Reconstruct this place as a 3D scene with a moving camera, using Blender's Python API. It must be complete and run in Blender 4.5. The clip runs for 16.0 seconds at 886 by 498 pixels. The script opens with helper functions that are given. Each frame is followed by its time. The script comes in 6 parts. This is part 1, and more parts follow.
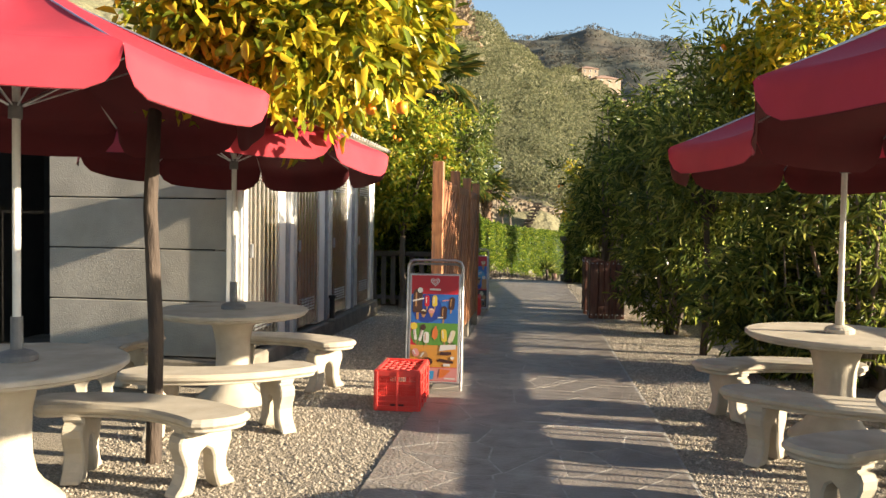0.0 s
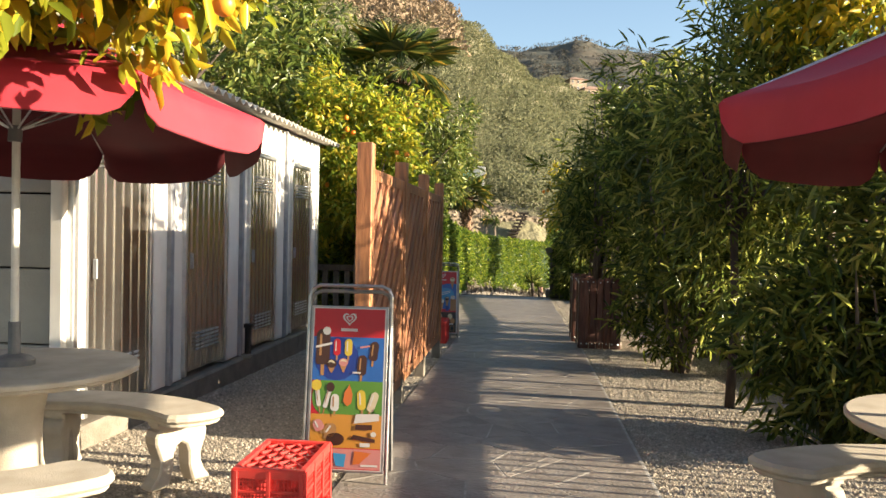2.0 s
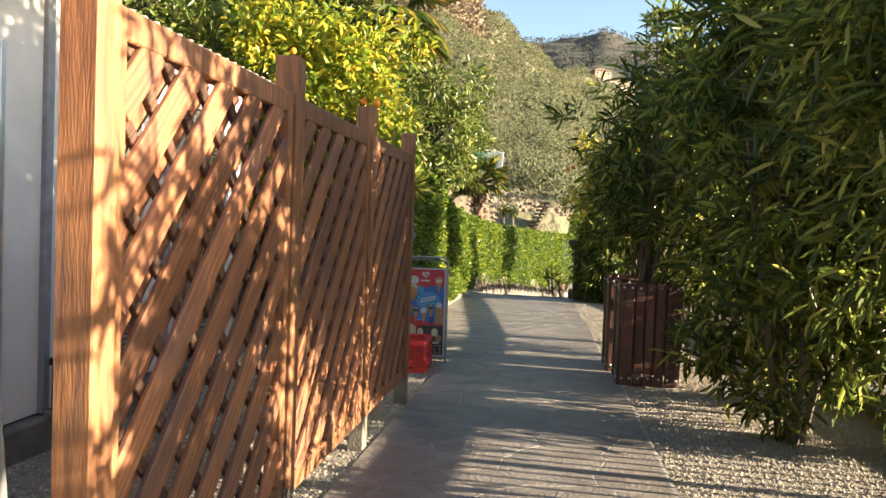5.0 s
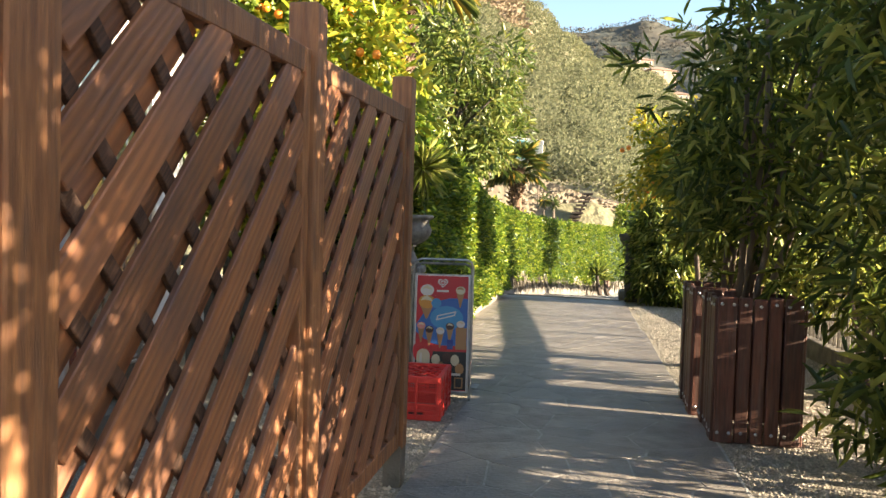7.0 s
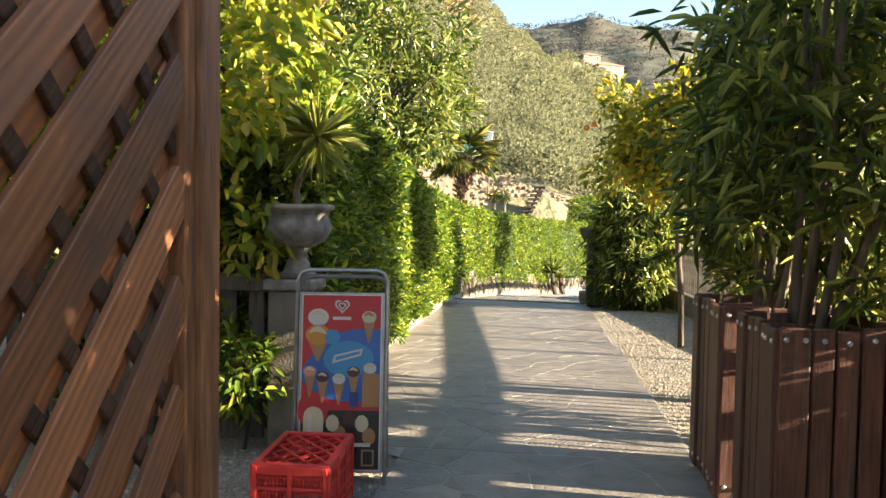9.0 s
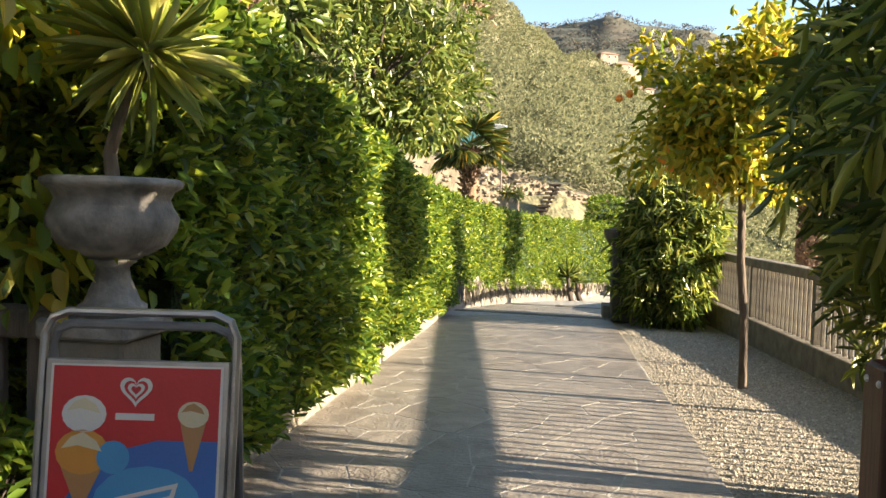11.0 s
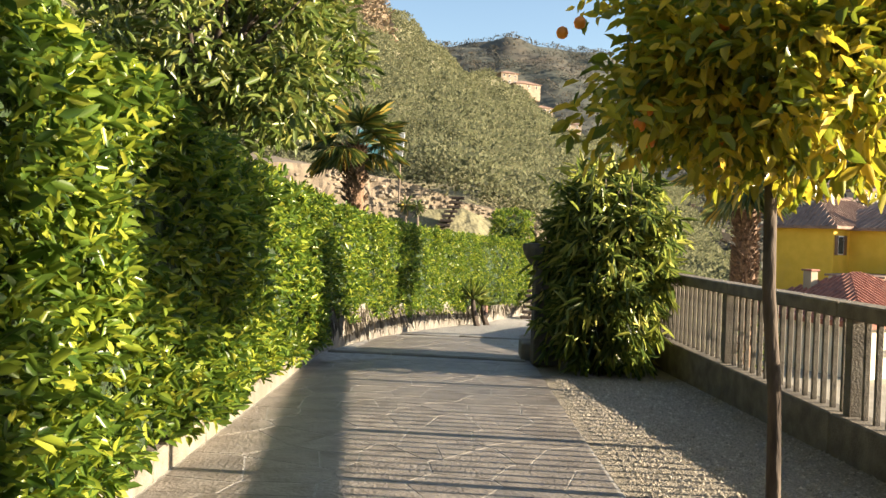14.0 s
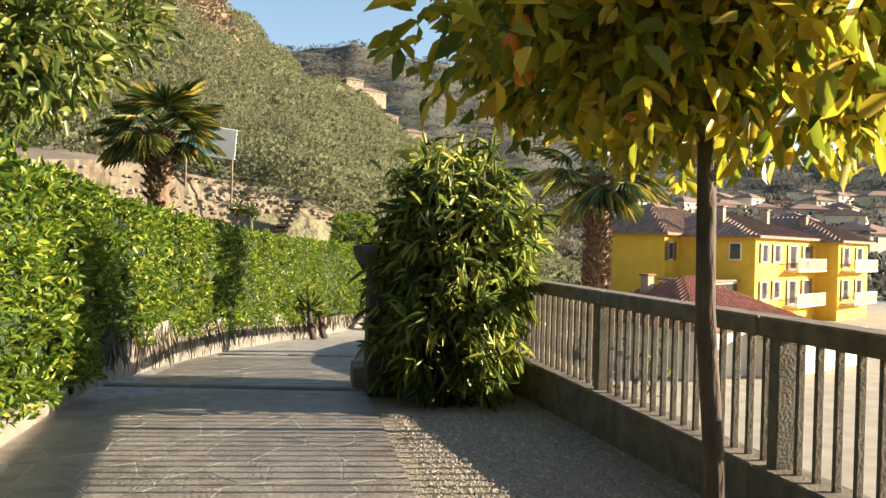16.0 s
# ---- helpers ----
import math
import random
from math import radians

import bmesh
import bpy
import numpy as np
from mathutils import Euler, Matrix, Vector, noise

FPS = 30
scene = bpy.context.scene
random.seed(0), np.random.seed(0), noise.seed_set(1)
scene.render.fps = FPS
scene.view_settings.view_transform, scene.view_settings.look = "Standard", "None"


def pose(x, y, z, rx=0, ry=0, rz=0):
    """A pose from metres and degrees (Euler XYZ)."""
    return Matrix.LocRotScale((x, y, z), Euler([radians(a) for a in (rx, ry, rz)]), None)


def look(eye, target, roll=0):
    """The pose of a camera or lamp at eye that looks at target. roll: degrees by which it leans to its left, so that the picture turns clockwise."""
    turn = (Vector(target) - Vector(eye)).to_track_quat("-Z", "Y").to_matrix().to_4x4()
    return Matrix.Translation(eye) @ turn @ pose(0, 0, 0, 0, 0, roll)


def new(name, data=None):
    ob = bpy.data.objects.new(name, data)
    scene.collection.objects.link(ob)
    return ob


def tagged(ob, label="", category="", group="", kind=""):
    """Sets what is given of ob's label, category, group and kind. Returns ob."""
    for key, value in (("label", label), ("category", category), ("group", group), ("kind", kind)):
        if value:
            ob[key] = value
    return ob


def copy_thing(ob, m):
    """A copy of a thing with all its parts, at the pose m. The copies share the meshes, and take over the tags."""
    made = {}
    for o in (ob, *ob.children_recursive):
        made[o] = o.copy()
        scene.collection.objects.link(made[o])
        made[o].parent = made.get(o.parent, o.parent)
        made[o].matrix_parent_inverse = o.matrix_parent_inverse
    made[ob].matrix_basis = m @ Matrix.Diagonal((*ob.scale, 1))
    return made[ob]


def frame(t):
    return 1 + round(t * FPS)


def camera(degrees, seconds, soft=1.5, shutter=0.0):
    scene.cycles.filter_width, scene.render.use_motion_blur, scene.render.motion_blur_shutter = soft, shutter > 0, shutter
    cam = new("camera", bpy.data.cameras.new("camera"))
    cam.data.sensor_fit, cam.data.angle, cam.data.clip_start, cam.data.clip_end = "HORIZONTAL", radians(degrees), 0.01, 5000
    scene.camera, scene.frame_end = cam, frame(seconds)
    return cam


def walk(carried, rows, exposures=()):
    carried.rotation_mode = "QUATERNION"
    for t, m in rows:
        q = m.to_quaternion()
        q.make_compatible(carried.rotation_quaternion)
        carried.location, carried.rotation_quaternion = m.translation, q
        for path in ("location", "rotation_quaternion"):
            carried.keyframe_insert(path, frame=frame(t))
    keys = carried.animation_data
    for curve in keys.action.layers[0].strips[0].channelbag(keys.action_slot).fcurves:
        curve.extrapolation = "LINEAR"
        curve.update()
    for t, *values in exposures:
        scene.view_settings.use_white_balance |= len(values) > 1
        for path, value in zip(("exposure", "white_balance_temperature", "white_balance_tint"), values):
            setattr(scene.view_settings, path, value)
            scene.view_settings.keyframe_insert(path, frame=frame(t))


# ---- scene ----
cam = camera(58.1, 16.0)
METRES, EYE, TILT, LEAN, TURN = 17.5, 1.5, 0.0, 0.0, 7.0
ROWS = [
    (0.0, 0.0, 0.0, 0.0, 0.03, -2.01, -0.92),
    (0.5, 0.0061, 0.036, -0.0014, -0.46, -1.68, -1.04),
    (1.0, 0.0124, 0.0687, -0.0016, -0.98, -1.65, -1.24),
    (1.5, 0.0157, 0.1028, -0.0007, -0.85, -1.25, -1.25),
    (2.0, 0.0239, 0.1379, -0.0009, -0.82, -1.26, -1.24),
    (2.5, 0.0274, 0.1728, -0.0016, -0.79, -1.33, -1.3),
    (3.0, 0.0343, 0.2083, -0.0037, -0.29, -1.47, -1.33),
    (3.5, 0.0401, 0.241, -0.0052, -0.51, -1.4, -1.51),
    (6.0, 0.0533, 0.4091, -0.008, 2.7, -2.15, -2.1),
    (6.5, 0.0533, 0.4393, -0.0085, 3.57, -2.02, -1.89),
    (7.0, 0.0574, 0.474, -0.0079, 3.51, -2.46, -1.71),
    (7.5, 0.0567, 0.5059, -0.0071, 2.73, -2.7, -1.6),
    (8.0, 0.0614, 0.538, -0.0076, 1.95, -2.74, -1.26),
    (8.5, 0.0634, 0.5697, -0.0094, 0.92, -2.78, -0.99),
    (9.0, 0.0665, 0.6035, -0.0106, 0.02, -2.6, -0.92),
    (11.5, 0.0854, 0.7724, -0.0136, 1.19, -2.73, -1.65),
    (12.0, 0.0889, 0.8044, -0.0139, 1.13, -2.79, -1.62),
    (12.5, 0.0884, 0.8364, -0.0131, 0.11, -2.46, -1.89),
    (13.0, 0.0948, 0.8667, -0.0146, -2.16, -1.95, -1.98),
    (13.5, 0.0990, 0.8956, -0.016, -4.16, -1.46, -1.88),
    (14.0, 0.1025, 0.9238, -0.0179, -5.91, -1.28, -1.62),
    (14.5, 0.1094, 0.9484, -0.0186, -8.09, -1.1, -1.6),
    (15.0, 0.1154, 0.9767, -0.0189, -10.71, -0.83, -1.8),
    (15.5, 0.1255, 0.9997, -0.0208, -13.68, -0.74, -1.72),
    (16.0, 0.1325, 1.0239, -0.0223, -16.89, -0.43, -1.49),
]
EXPOSURES = [(0.0, 2.0), (3.5, 2.25), (7.0, 2.68), (9.0, 2.85), (12.5, 2.32), (16.0, 2.05)]
walk(cam, [(t, pose(0, 0, EYE, TILT, LEAN, TURN) @ pose(METRES * x, METRES * y, METRES * z, 90 + pitch, roll, yaw)) for t, x, y, z, yaw, pitch, roll in ROWS], EXPOSURES)

# ---- world, sun, exposure ----
SUN_EL, SUN_ROT = 14.8, 95.0
world = bpy.data.worlds.new("world")
scene.world = world
world.use_nodes = True
wn = world.node_tree
wn.nodes.clear()
sky = wn.nodes.new("ShaderNodeTexSky")
sky.sky_type = "NISHITA"
sky.sun_disc = False
sky.sun_elevation, sky.sun_rotation = radians(SUN_EL), radians(SUN_ROT)
sky.air_density, sky.dust_density, sky.ozone_density = 1.0, 1.0, 1.2
bg = wn.nodes.new("ShaderNodeBackground")
bg.inputs["Strength"].default_value = 0.064
out = wn.nodes.new("ShaderNodeOutputWorld")
wn.links.new(sky.outputs[0], bg.inputs[0])
wn.links.new(bg.outputs[0], out.inputs[0])
sun = new("sun", bpy.data.lights.new("sun", "SUN"))
sun.data.energy, sun.data.angle, sun.data.color = 5.0, radians(0.5), (1.0, 0.83, 0.60)
sa, se = radians(SUN_ROT), radians(SUN_EL)
SUN_DIR = Vector((math.sin(sa) * math.cos(se), math.cos(sa) * math.cos(se), math.sin(se)))
sun.matrix_world = look(SUN_DIR * 60, (0, 0, 0))

# ---- materials ----
def ramp_mix(nt, fac, c1, c2):
    m = nt.nodes.new("ShaderNodeMix")
    m.data_type = "RGBA"
    m.inputs[6].default_value, m.inputs[7].default_value = (*c1, 1), (*c2, 1)
    nt.links.new(fac, m.inputs[0])
    return m.outputs[2]


def material(name, c1, c2, scale=8.0, rough=0.7, bump=0.2, metal=0.0, stain=None, stain_scale=1.2, stretch=(1, 1, 1),
             fine=80.0, per="none", spread=0.25, translucent=0.0, bump_dist=0.02, contrast=(0.35, 0.65), coords="Object"):
    """A procedural surface: two tones by noise, a large-scale stain, a fine bump, variation piece by piece."""
    m = bpy.data.materials.new(name)
    m.use_nodes = True
    nt = m.node_tree
    p = nt.nodes["Principled BSDF"]
    tc = nt.nodes.new("ShaderNodeTexCoord")
    mp = nt.nodes.new("ShaderNodeMapping")
    mp.inputs["Scale"].default_value = stretch
    nt.links.new(tc.outputs[coords], mp.inputs[0])
    vec = mp.outputs[0]
    if per == "object":
        info = nt.nodes.new("ShaderNodeObjectInfo")
        add = nt.nodes.new("ShaderNodeVectorMath")
        mul = nt.nodes.new("ShaderNodeVectorMath")
        mul.operation = "SCALE"
        mul.inputs["Scale"].default_value = 37.0
        comb = nt.nodes.new("ShaderNodeCombineXYZ")
        for k in range(3):
            nt.links.new(info.outputs["Random"], comb.inputs[k])
        nt.links.new(comb.outputs[0], mul.inputs[0])
        nt.links.new(vec, add.inputs[0])
        nt.links.new(mul.outputs[0], add.inputs[1])
        vec = add.outputs[0]
    n1 = nt.nodes.new("ShaderNodeTexNoise")
    n1.inputs["Scale"].default_value, n1.inputs["Detail"].default_value = scale, 6
    nt.links.new(vec, n1.inputs["Vector"])
    mr = nt.nodes.new("ShaderNodeMapRange")
    mr.inputs[1].default_value, mr.inputs[2].default_value = contrast
    nt.links.new(n1.outputs["Fac"], mr.inputs[0])
    col = ramp_mix(nt, mr.outputs[0], c1, c2)
    if stain:
        n2 = nt.nodes.new("ShaderNodeTexNoise")
        n2.inputs["Scale"].default_value, n2.inputs["Detail"].default_value = stain_scale, 8
        n2.inputs["Roughness"].default_value = 0.65
        nt.links.new(vec, n2.inputs["Vector"])
        mr2 = nt.nodes.new("ShaderNodeMapRange")
        mr2.inputs[1].default_value, mr2.inputs[2].default_value, mr2.inputs[4].default_value = 0.5, 0.72, 0.8
        nt.links.new(n2.outputs["Fac"], mr2.inputs[0])
        mx = nt.nodes.new("ShaderNodeMix")
        mx.data_type = "RGBA"
        mx.inputs[7].default_value = (*stain, 1)
        nt.links.new(mr2.outputs[0], mx.inputs[0])
        nt.links.new(col, mx.inputs[6])
        col = mx.outputs[2]
    if per != "none":
        if per == "object":
            rnd = info.outputs["Random"]
        else:
            geo = nt.nodes.new("ShaderNodeNewGeometry")
            rnd = geo.outputs["Random Per Island"]
        hs = nt.nodes.new("ShaderNodeHueSaturation")
        v = nt.nodes.new("ShaderNodeMapRange")
        v.inputs[3].default_value, v.inputs[4].default_value = 1 - spread, 1 + spread
        nt.links.new(rnd, v.inputs[0])
        nt.links.new(v.outputs[0], hs.inputs["Value"])
        nt.links.new(col, hs.inputs["Color"])
        col = hs.outputs[0]
    nt.links.new(col, p.inputs["Base Color"])
    p.inputs["Roughness"].default_value, p.inputs["Metallic"].default_value = rough, metal
    if bump:
        n3 = nt.nodes.new("ShaderNodeTexNoise")
        n3.inputs["Scale"].default_value, n3.inputs["Detail"].default_value = fine, 4
        nt.links.new(vec, n3.inputs["Vector"])
        b = nt.nodes.new("ShaderNodeBump")
        b.inputs["Strength"].default_value, b.inputs["Distance"].default_value = bump, bump_dist
        nt.links.new(n3.outputs["Fac"], b.inputs["Height"])
        nt.links.new(b.outputs[0], p.inputs["Normal"])
    if translucent:
        t = nt.nodes.new("ShaderNodeBsdfTranslucent")
        nt.links.new(col, t.inputs["Color"])
        ms = nt.nodes.new("ShaderNodeMixShader")
        ms.inputs[0].default_value = translucent
        o = nt.nodes["Material Output"]
        nt.links.new(p.outputs[0], ms.inputs[1])
        nt.links.new(t.outputs[0], ms.inputs[2])
        nt.links.new(ms.outputs[0], o.inputs[0])
    return m


def grained_wood(name, dark, light, stain, rough=0.6, spread=0.3):
    """Weathered board: fine streaks and cathedral figure along x, knots and stains, its own look board by board."""
    m = bpy.data.materials.new(name)
    m.use_nodes = True
    nt = m.node_tree
    p = nt.nodes["Principled BSDF"]
    tc = nt.nodes.new("ShaderNodeTexCoord")
    info = nt.nodes.new("ShaderNodeObjectInfo")
    shift = nt.nodes.new("ShaderNodeVectorMath")
    shift.operation = "MULTIPLY_ADD"
    shift.inputs[1].default_value = (31.0, 17.0, 23.0)
    nt.links.new(info.outputs["Random"], shift.inputs[0])
    nt.links.new(tc.outputs["Object"], shift.inputs[2])
    stretch = nt.nodes.new("ShaderNodeMapping")
    stretch.inputs["Scale"].default_value = (1.1, 9.0, 9.0)
    nt.links.new(shift.outputs[0], stretch.inputs[0])
    wave = nt.nodes.new("ShaderNodeTexWave")
    wave.bands_direction = "Y"
    wave.inputs["Scale"].default_value, wave.inputs["Distortion"].default_value = 1.3, 9.0
    wave.inputs["Detail"].default_value, wave.inputs["Detail Scale"].default_value = 3.0, 0.9
    nt.links.new(stretch.outputs[0], wave.inputs["Vector"])
    fine = nt.nodes.new("ShaderNodeTexNoise")
    fine.inputs["Scale"].default_value, fine.inputs["Detail"].default_value = 7.0, 5
    nt.links.new(stretch.outputs[0], fine.inputs["Vector"])
    both = nt.nodes.new("ShaderNodeMath")
    both.operation = "MULTIPLY_ADD"
    both.inputs[1].default_value = 0.4
    nt.links.new(wave.outputs["Fac"], both.inputs[0])
    half = nt.nodes.new("ShaderNodeMath")
    half.operation = "MULTIPLY"
    half.inputs[1].default_value = 0.65
    nt.links.new(fine.outputs["Fac"], half.inputs[0])
    nt.links.new(half.outputs[0], both.inputs[2])
    col = ramp_mix(nt, both.outputs[0], dark, light)
    worn = nt.nodes.new("ShaderNodeTexNoise")
    worn.inputs["Scale"].default_value, worn.inputs["Detail"].default_value = 3.5, 5
    nt.links.new(shift.outputs[0], worn.inputs["Vector"])
    mr = nt.nodes.new("ShaderNodeMapRange")
    mr.inputs[1].default_value, mr.inputs[2].default_value, mr.inputs[4].default_value = 0.48, 0.72, 0.7
    nt.links.new(worn.outputs["Fac"], mr.inputs[0])
    mx = nt.nodes.new("ShaderNodeMix")
    mx.data_type = "RGBA"
    mx.inputs[7].default_value = (*stain, 1)
    nt.links.new(mr.outputs[0], mx.inputs[0])
    nt.links.new(col, mx.inputs[6])
    hs = nt.nodes.new("ShaderNodeHueSaturation")
    v = nt.nodes.new("ShaderNodeMapRange")
    v.inputs[3].default_value, v.inputs[4].default_value = 1 - spread, 1 + spread
    nt.links.new(info.outputs["Random"], v.inputs[0])
    nt.links.new(v.outputs[0], hs.inputs["Value"])
    nt.links.new(mx.outputs[2], hs.inputs["Color"])
    nt.links.new(hs.outputs[0], p.inputs["Base Color"])
    p.inputs["Roughness"].default_value = rough
    b = nt.nodes.new("ShaderNodeBump")
    b.inputs["Strength"].default_value, b.inputs["Distance"].default_value = 0.5, 0.006
    nt.links.new(both.outputs[0], b.inputs["Height"])
    nt.links.new(b.outputs[0], p.inputs["Normal"])
    return m


def leaf_material(name, stops, rough=0.45, translucent=0.35):
    """Leaves: one of several greens leaf by leaf, glossy above, light passing through."""
    m = bpy.data.materials.new(name)
    m.use_nodes = True
    nt = m.node_tree
    p = nt.nodes["Principled BSDF"]
    geo = nt.nodes.new("ShaderNodeNewGeometry")
    r = nt.nodes.new("ShaderNodeValToRGB")
    els = r.color_ramp.elements
    while len(els) < len(stops):
        els.new(0.5)
    for e, (pos, c) in zip(els, stops):
        e.position, e.color = pos, (*c, 1)
    nt.links.new(geo.outputs["Random Per Island"], r.inputs[0])
    tc = nt.nodes.new("ShaderNodeTexCoord")
    n = nt.nodes.new("ShaderNodeTexNoise")
    n.inputs["Scale"].default_value, n.inputs["Detail"].default_value = 1.6, 3
    nt.links.new(tc.outputs["Object"], n.inputs["Vector"])
    mr = nt.nodes.new("ShaderNodeMapRange")
    mr.inputs[1].default_value, mr.inputs[2].default_value = 0.3, 0.7
    mr.inputs[3].default_value, mr.inputs[4].default_value = 0.75, 1.25
    nt.links.new(n.outputs["Fac"], mr.inputs[0])
    hs = nt.nodes.new("ShaderNodeHueSaturation")
    nt.links.new(mr.outputs[0], hs.inputs["Value"])
    nt.links.new(r.outputs[0], hs.inputs["Color"])
    nt.links.new(hs.outputs[0], p.inputs["Base Color"])
    p.inputs["Roughness"].default_value = rough
    t = nt.nodes.new("ShaderNodeBsdfTranslucent")
    nt.links.new(hs.outputs[0], t.inputs["Color"])
    ms = nt.nodes.new("ShaderNodeMixShader")
    ms.inputs[0].default_value = translucent
    nt.links.new(p.outputs[0], ms.inputs[1])
    nt.links.new(t.outputs[0], ms.inputs[2])
    nt.links.new(ms.outputs[0], nt.nodes["Material Output"].inputs[0])
    return m


M = {}
M["stone"] = material("grey_flagstone", (0.158, 0.138, 0.121), (0.28, 0.247, 0.215), 5, 0.5, 0.5, stain=(0.11, 0.108, 0.108), stain_scale=2.5, fine=38, per="object", spread=0.07)
M["mortar"] = material("sandy_mortar", (0.28, 0.27, 0.25), (0.42, 0.40, 0.37), 14, 0.9, 0.5, stain=(0.19, 0.17, 0.15), stain_scale=3, fine=90)
M["gravel"] = material("pale_gravel", (0.20, 0.175, 0.14), (0.44, 0.385, 0.30), 60, 0.9, 1.0, stain=(0.26, 0.235, 0.20), stain_scale=0.9, fine=70, bump_dist=0.05)
M["pebble"] = material("gravel_pebbles", (0.27, 0.235, 0.185), (0.43, 0.375, 0.30), 20, 0.85, 0.2, per="island", spread=0.4)
M["earth"] = material("dry_earth", (0.16, 0.13, 0.10), (0.26, 0.22, 0.17), 3, 0.95, 0.6, fine=20)
M["concrete"] = material("cream_cast_concrete", (0.36, 0.318, 0.25), (0.455, 0.41, 0.335), 6, 0.8, 0.35, stain=(0.38, 0.35, 0.29), stain_scale=4, fine=120, bump_dist=0.006)
M["kerb"] = material("weathered_kerb_concrete", (0.13, 0.115, 0.09), (0.20, 0.175, 0.14), 5, 0.85, 0.4, stain=(0.22, 0.20, 0.17), stain_scale=3, fine=60)
M["fabric"] = material("red_canvas", (0.30, 0.012, 0.027), (0.37, 0.018, 0.036), 3, 0.75, 0.25, stain=(0.36, 0.024, 0.04), stain_scale=2, fine=220, translucent=0.01, bump_dist=0.003)
# canopy underside: the shade beneath the canvas is put into this maroon
M["lining"] = material("shade_maroon_underside", (0.075, 0.005, 0.009), (0.10, 0.007, 0.012), 3, 0.85, 0.2, fine=200, bump_dist=0.003)
M["alu"] = material("grey_aluminium", (0.55, 0.56, 0.57), (0.66, 0.67, 0.68), 10, 0.38, 0.1, metal=0.9, fine=100)
M["steel"] = material("dull_steel_tube", (0.24, 0.24, 0.245), (0.34, 0.34, 0.345), 10, 0.35, 0.1, metal=0.8, fine=100)
M["pole_grey"] = material("dull_grey_pole_sleeve", (0.11, 0.11, 0.11), (0.17, 0.17, 0.17), 10, 0.6, 0.1)
M["pole_white"] = material("white_painted_pole", (0.55, 0.54, 0.51), (0.66, 0.65, 0.62), 10, 0.5, 0.1, stain=(0.42, 0.40, 0.36), stain_scale=5)
M["wood"] = material("brown_stained_softwood", (0.19, 0.08, 0.036), (0.36, 0.16, 0.066), 7, 0.62, 0.4, stain=(0.10, 0.062, 0.05), stain_scale=3, stretch=(6, 6, 0.7), fine=30, per="object", spread=0.2, bump_dist=0.008)
M["slat"] = grained_wood("weathered_brown_slat", (0.145, 0.064, 0.038), (0.45, 0.185, 0.078), (0.145, 0.084, 0.068), 0.55, 0.33)
M["batten"] = material("rough_sawn_dark_batten", (0.06, 0.03, 0.02), (0.15, 0.075, 0.042), 9, 0.8, 0.8, stretch=(14, 0.6, 6), fine=30, per="object", spread=0.3, bump_dist=0.012)
M["planter"] = material("dark_brown_planter_wood", (0.065, 0.026, 0.018), (0.14, 0.052, 0.032), 7, 0.55, 0.4, stain=(0.14, 0.09, 0.07), stain_scale=4, stretch=(8, 8, 0.6), fine=30, per="object", spread=0.3, bump_dist=0.006)
M["bolt"] = material("zinc_bolt", (0.5, 0.5, 0.5), (0.65, 0.65, 0.65), 30, 0.4, 0.0, metal=0.8)
M["panel"] = material("pale_concrete_panel", (0.66, 0.64, 0.59), (0.75, 0.73, 0.68), 3, 0.8, 0.25, stain=(0.62, 0.60, 0.55), stain_scale=1.6, fine=90, bump_dist=0.004)
M["endwall"] = material("grey_cement_board", (0.27, 0.255, 0.22), (0.36, 0.335, 0.29), 2.5, 0.75, 0.25, stain=(0.27, 0.25, 0.22), stain_scale=1.5, fine=70, per="object", spread=0.08)
M["sheet"] = material("galvanised_sheet", (0.36, 0.35, 0.33), (0.47, 0.46, 0.43), 3, 0.24, 0.06, metal=0.96, stain=(0.38, 0.35, 0.31), stain_scale=1.4, fine=25, stretch=(1, 1, 0.4))
M["trimgrey"] = material("grey_joint_strip", (0.20, 0.21, 0.23), (0.28, 0.29, 0.31), 10, 0.5, 0.1)
M["fibre"] = material("fibre_cement_roof", (0.34, 0.32, 0.28), (0.46, 0.43, 0.38), 5, 0.9, 0.4, stain=(0.22, 0.21, 0.18), stain_scale=3, fine=60)
# near-black: own colour of pipe and liner, painted bay shade on hut walls
M["dark"] = material("black_parts_and_bay_shade", (0.012, 0.011, 0.010), (0.02, 0.018, 0.016), 6, 0.9, 0.1)
M["fencedark"] = material("weathered_grey_brown_timber", (0.085, 0.07, 0.06), (0.15, 0.125, 0.105), 6, 0.8, 0.4, stretch=(6, 6, 0.6), fine=30, per="object", spread=0.25)
M["rail"] = material("cast_concrete_railing", (0.10, 0.085, 0.066), (0.19, 0.163, 0.125), 7, 0.85, 0.4, stain=(0.11, 0.10, 0.085), stain_scale=4, fine=60)
M["urn"] = material("weathered_stone_urn", (0.12, 0.11, 0.10), (0.32, 0.295, 0.26), 9, 0.85, 0.6, stain=(0.045, 0.042, 0.04), stain_scale=4, fine=50, bump_dist=0.01)
M["plastic"] = material("red_crate_plastic", (0.58, 0.035, 0.03), (0.66, 0.05, 0.04), 8, 0.42, 0.1, stain=(0.50, 0.06, 0.05), stain_scale=6)
# gate pillar stone, darkened by the shade of the bush beside it
M["shade_stone"] = material("weathered_stone_in_bush_shade", (0.045, 0.04, 0.034), (0.10, 0.088, 0.075), 7, 0.85, 0.5, stain=(0.05, 0.055, 0.04), stain_scale=4, fine=50)
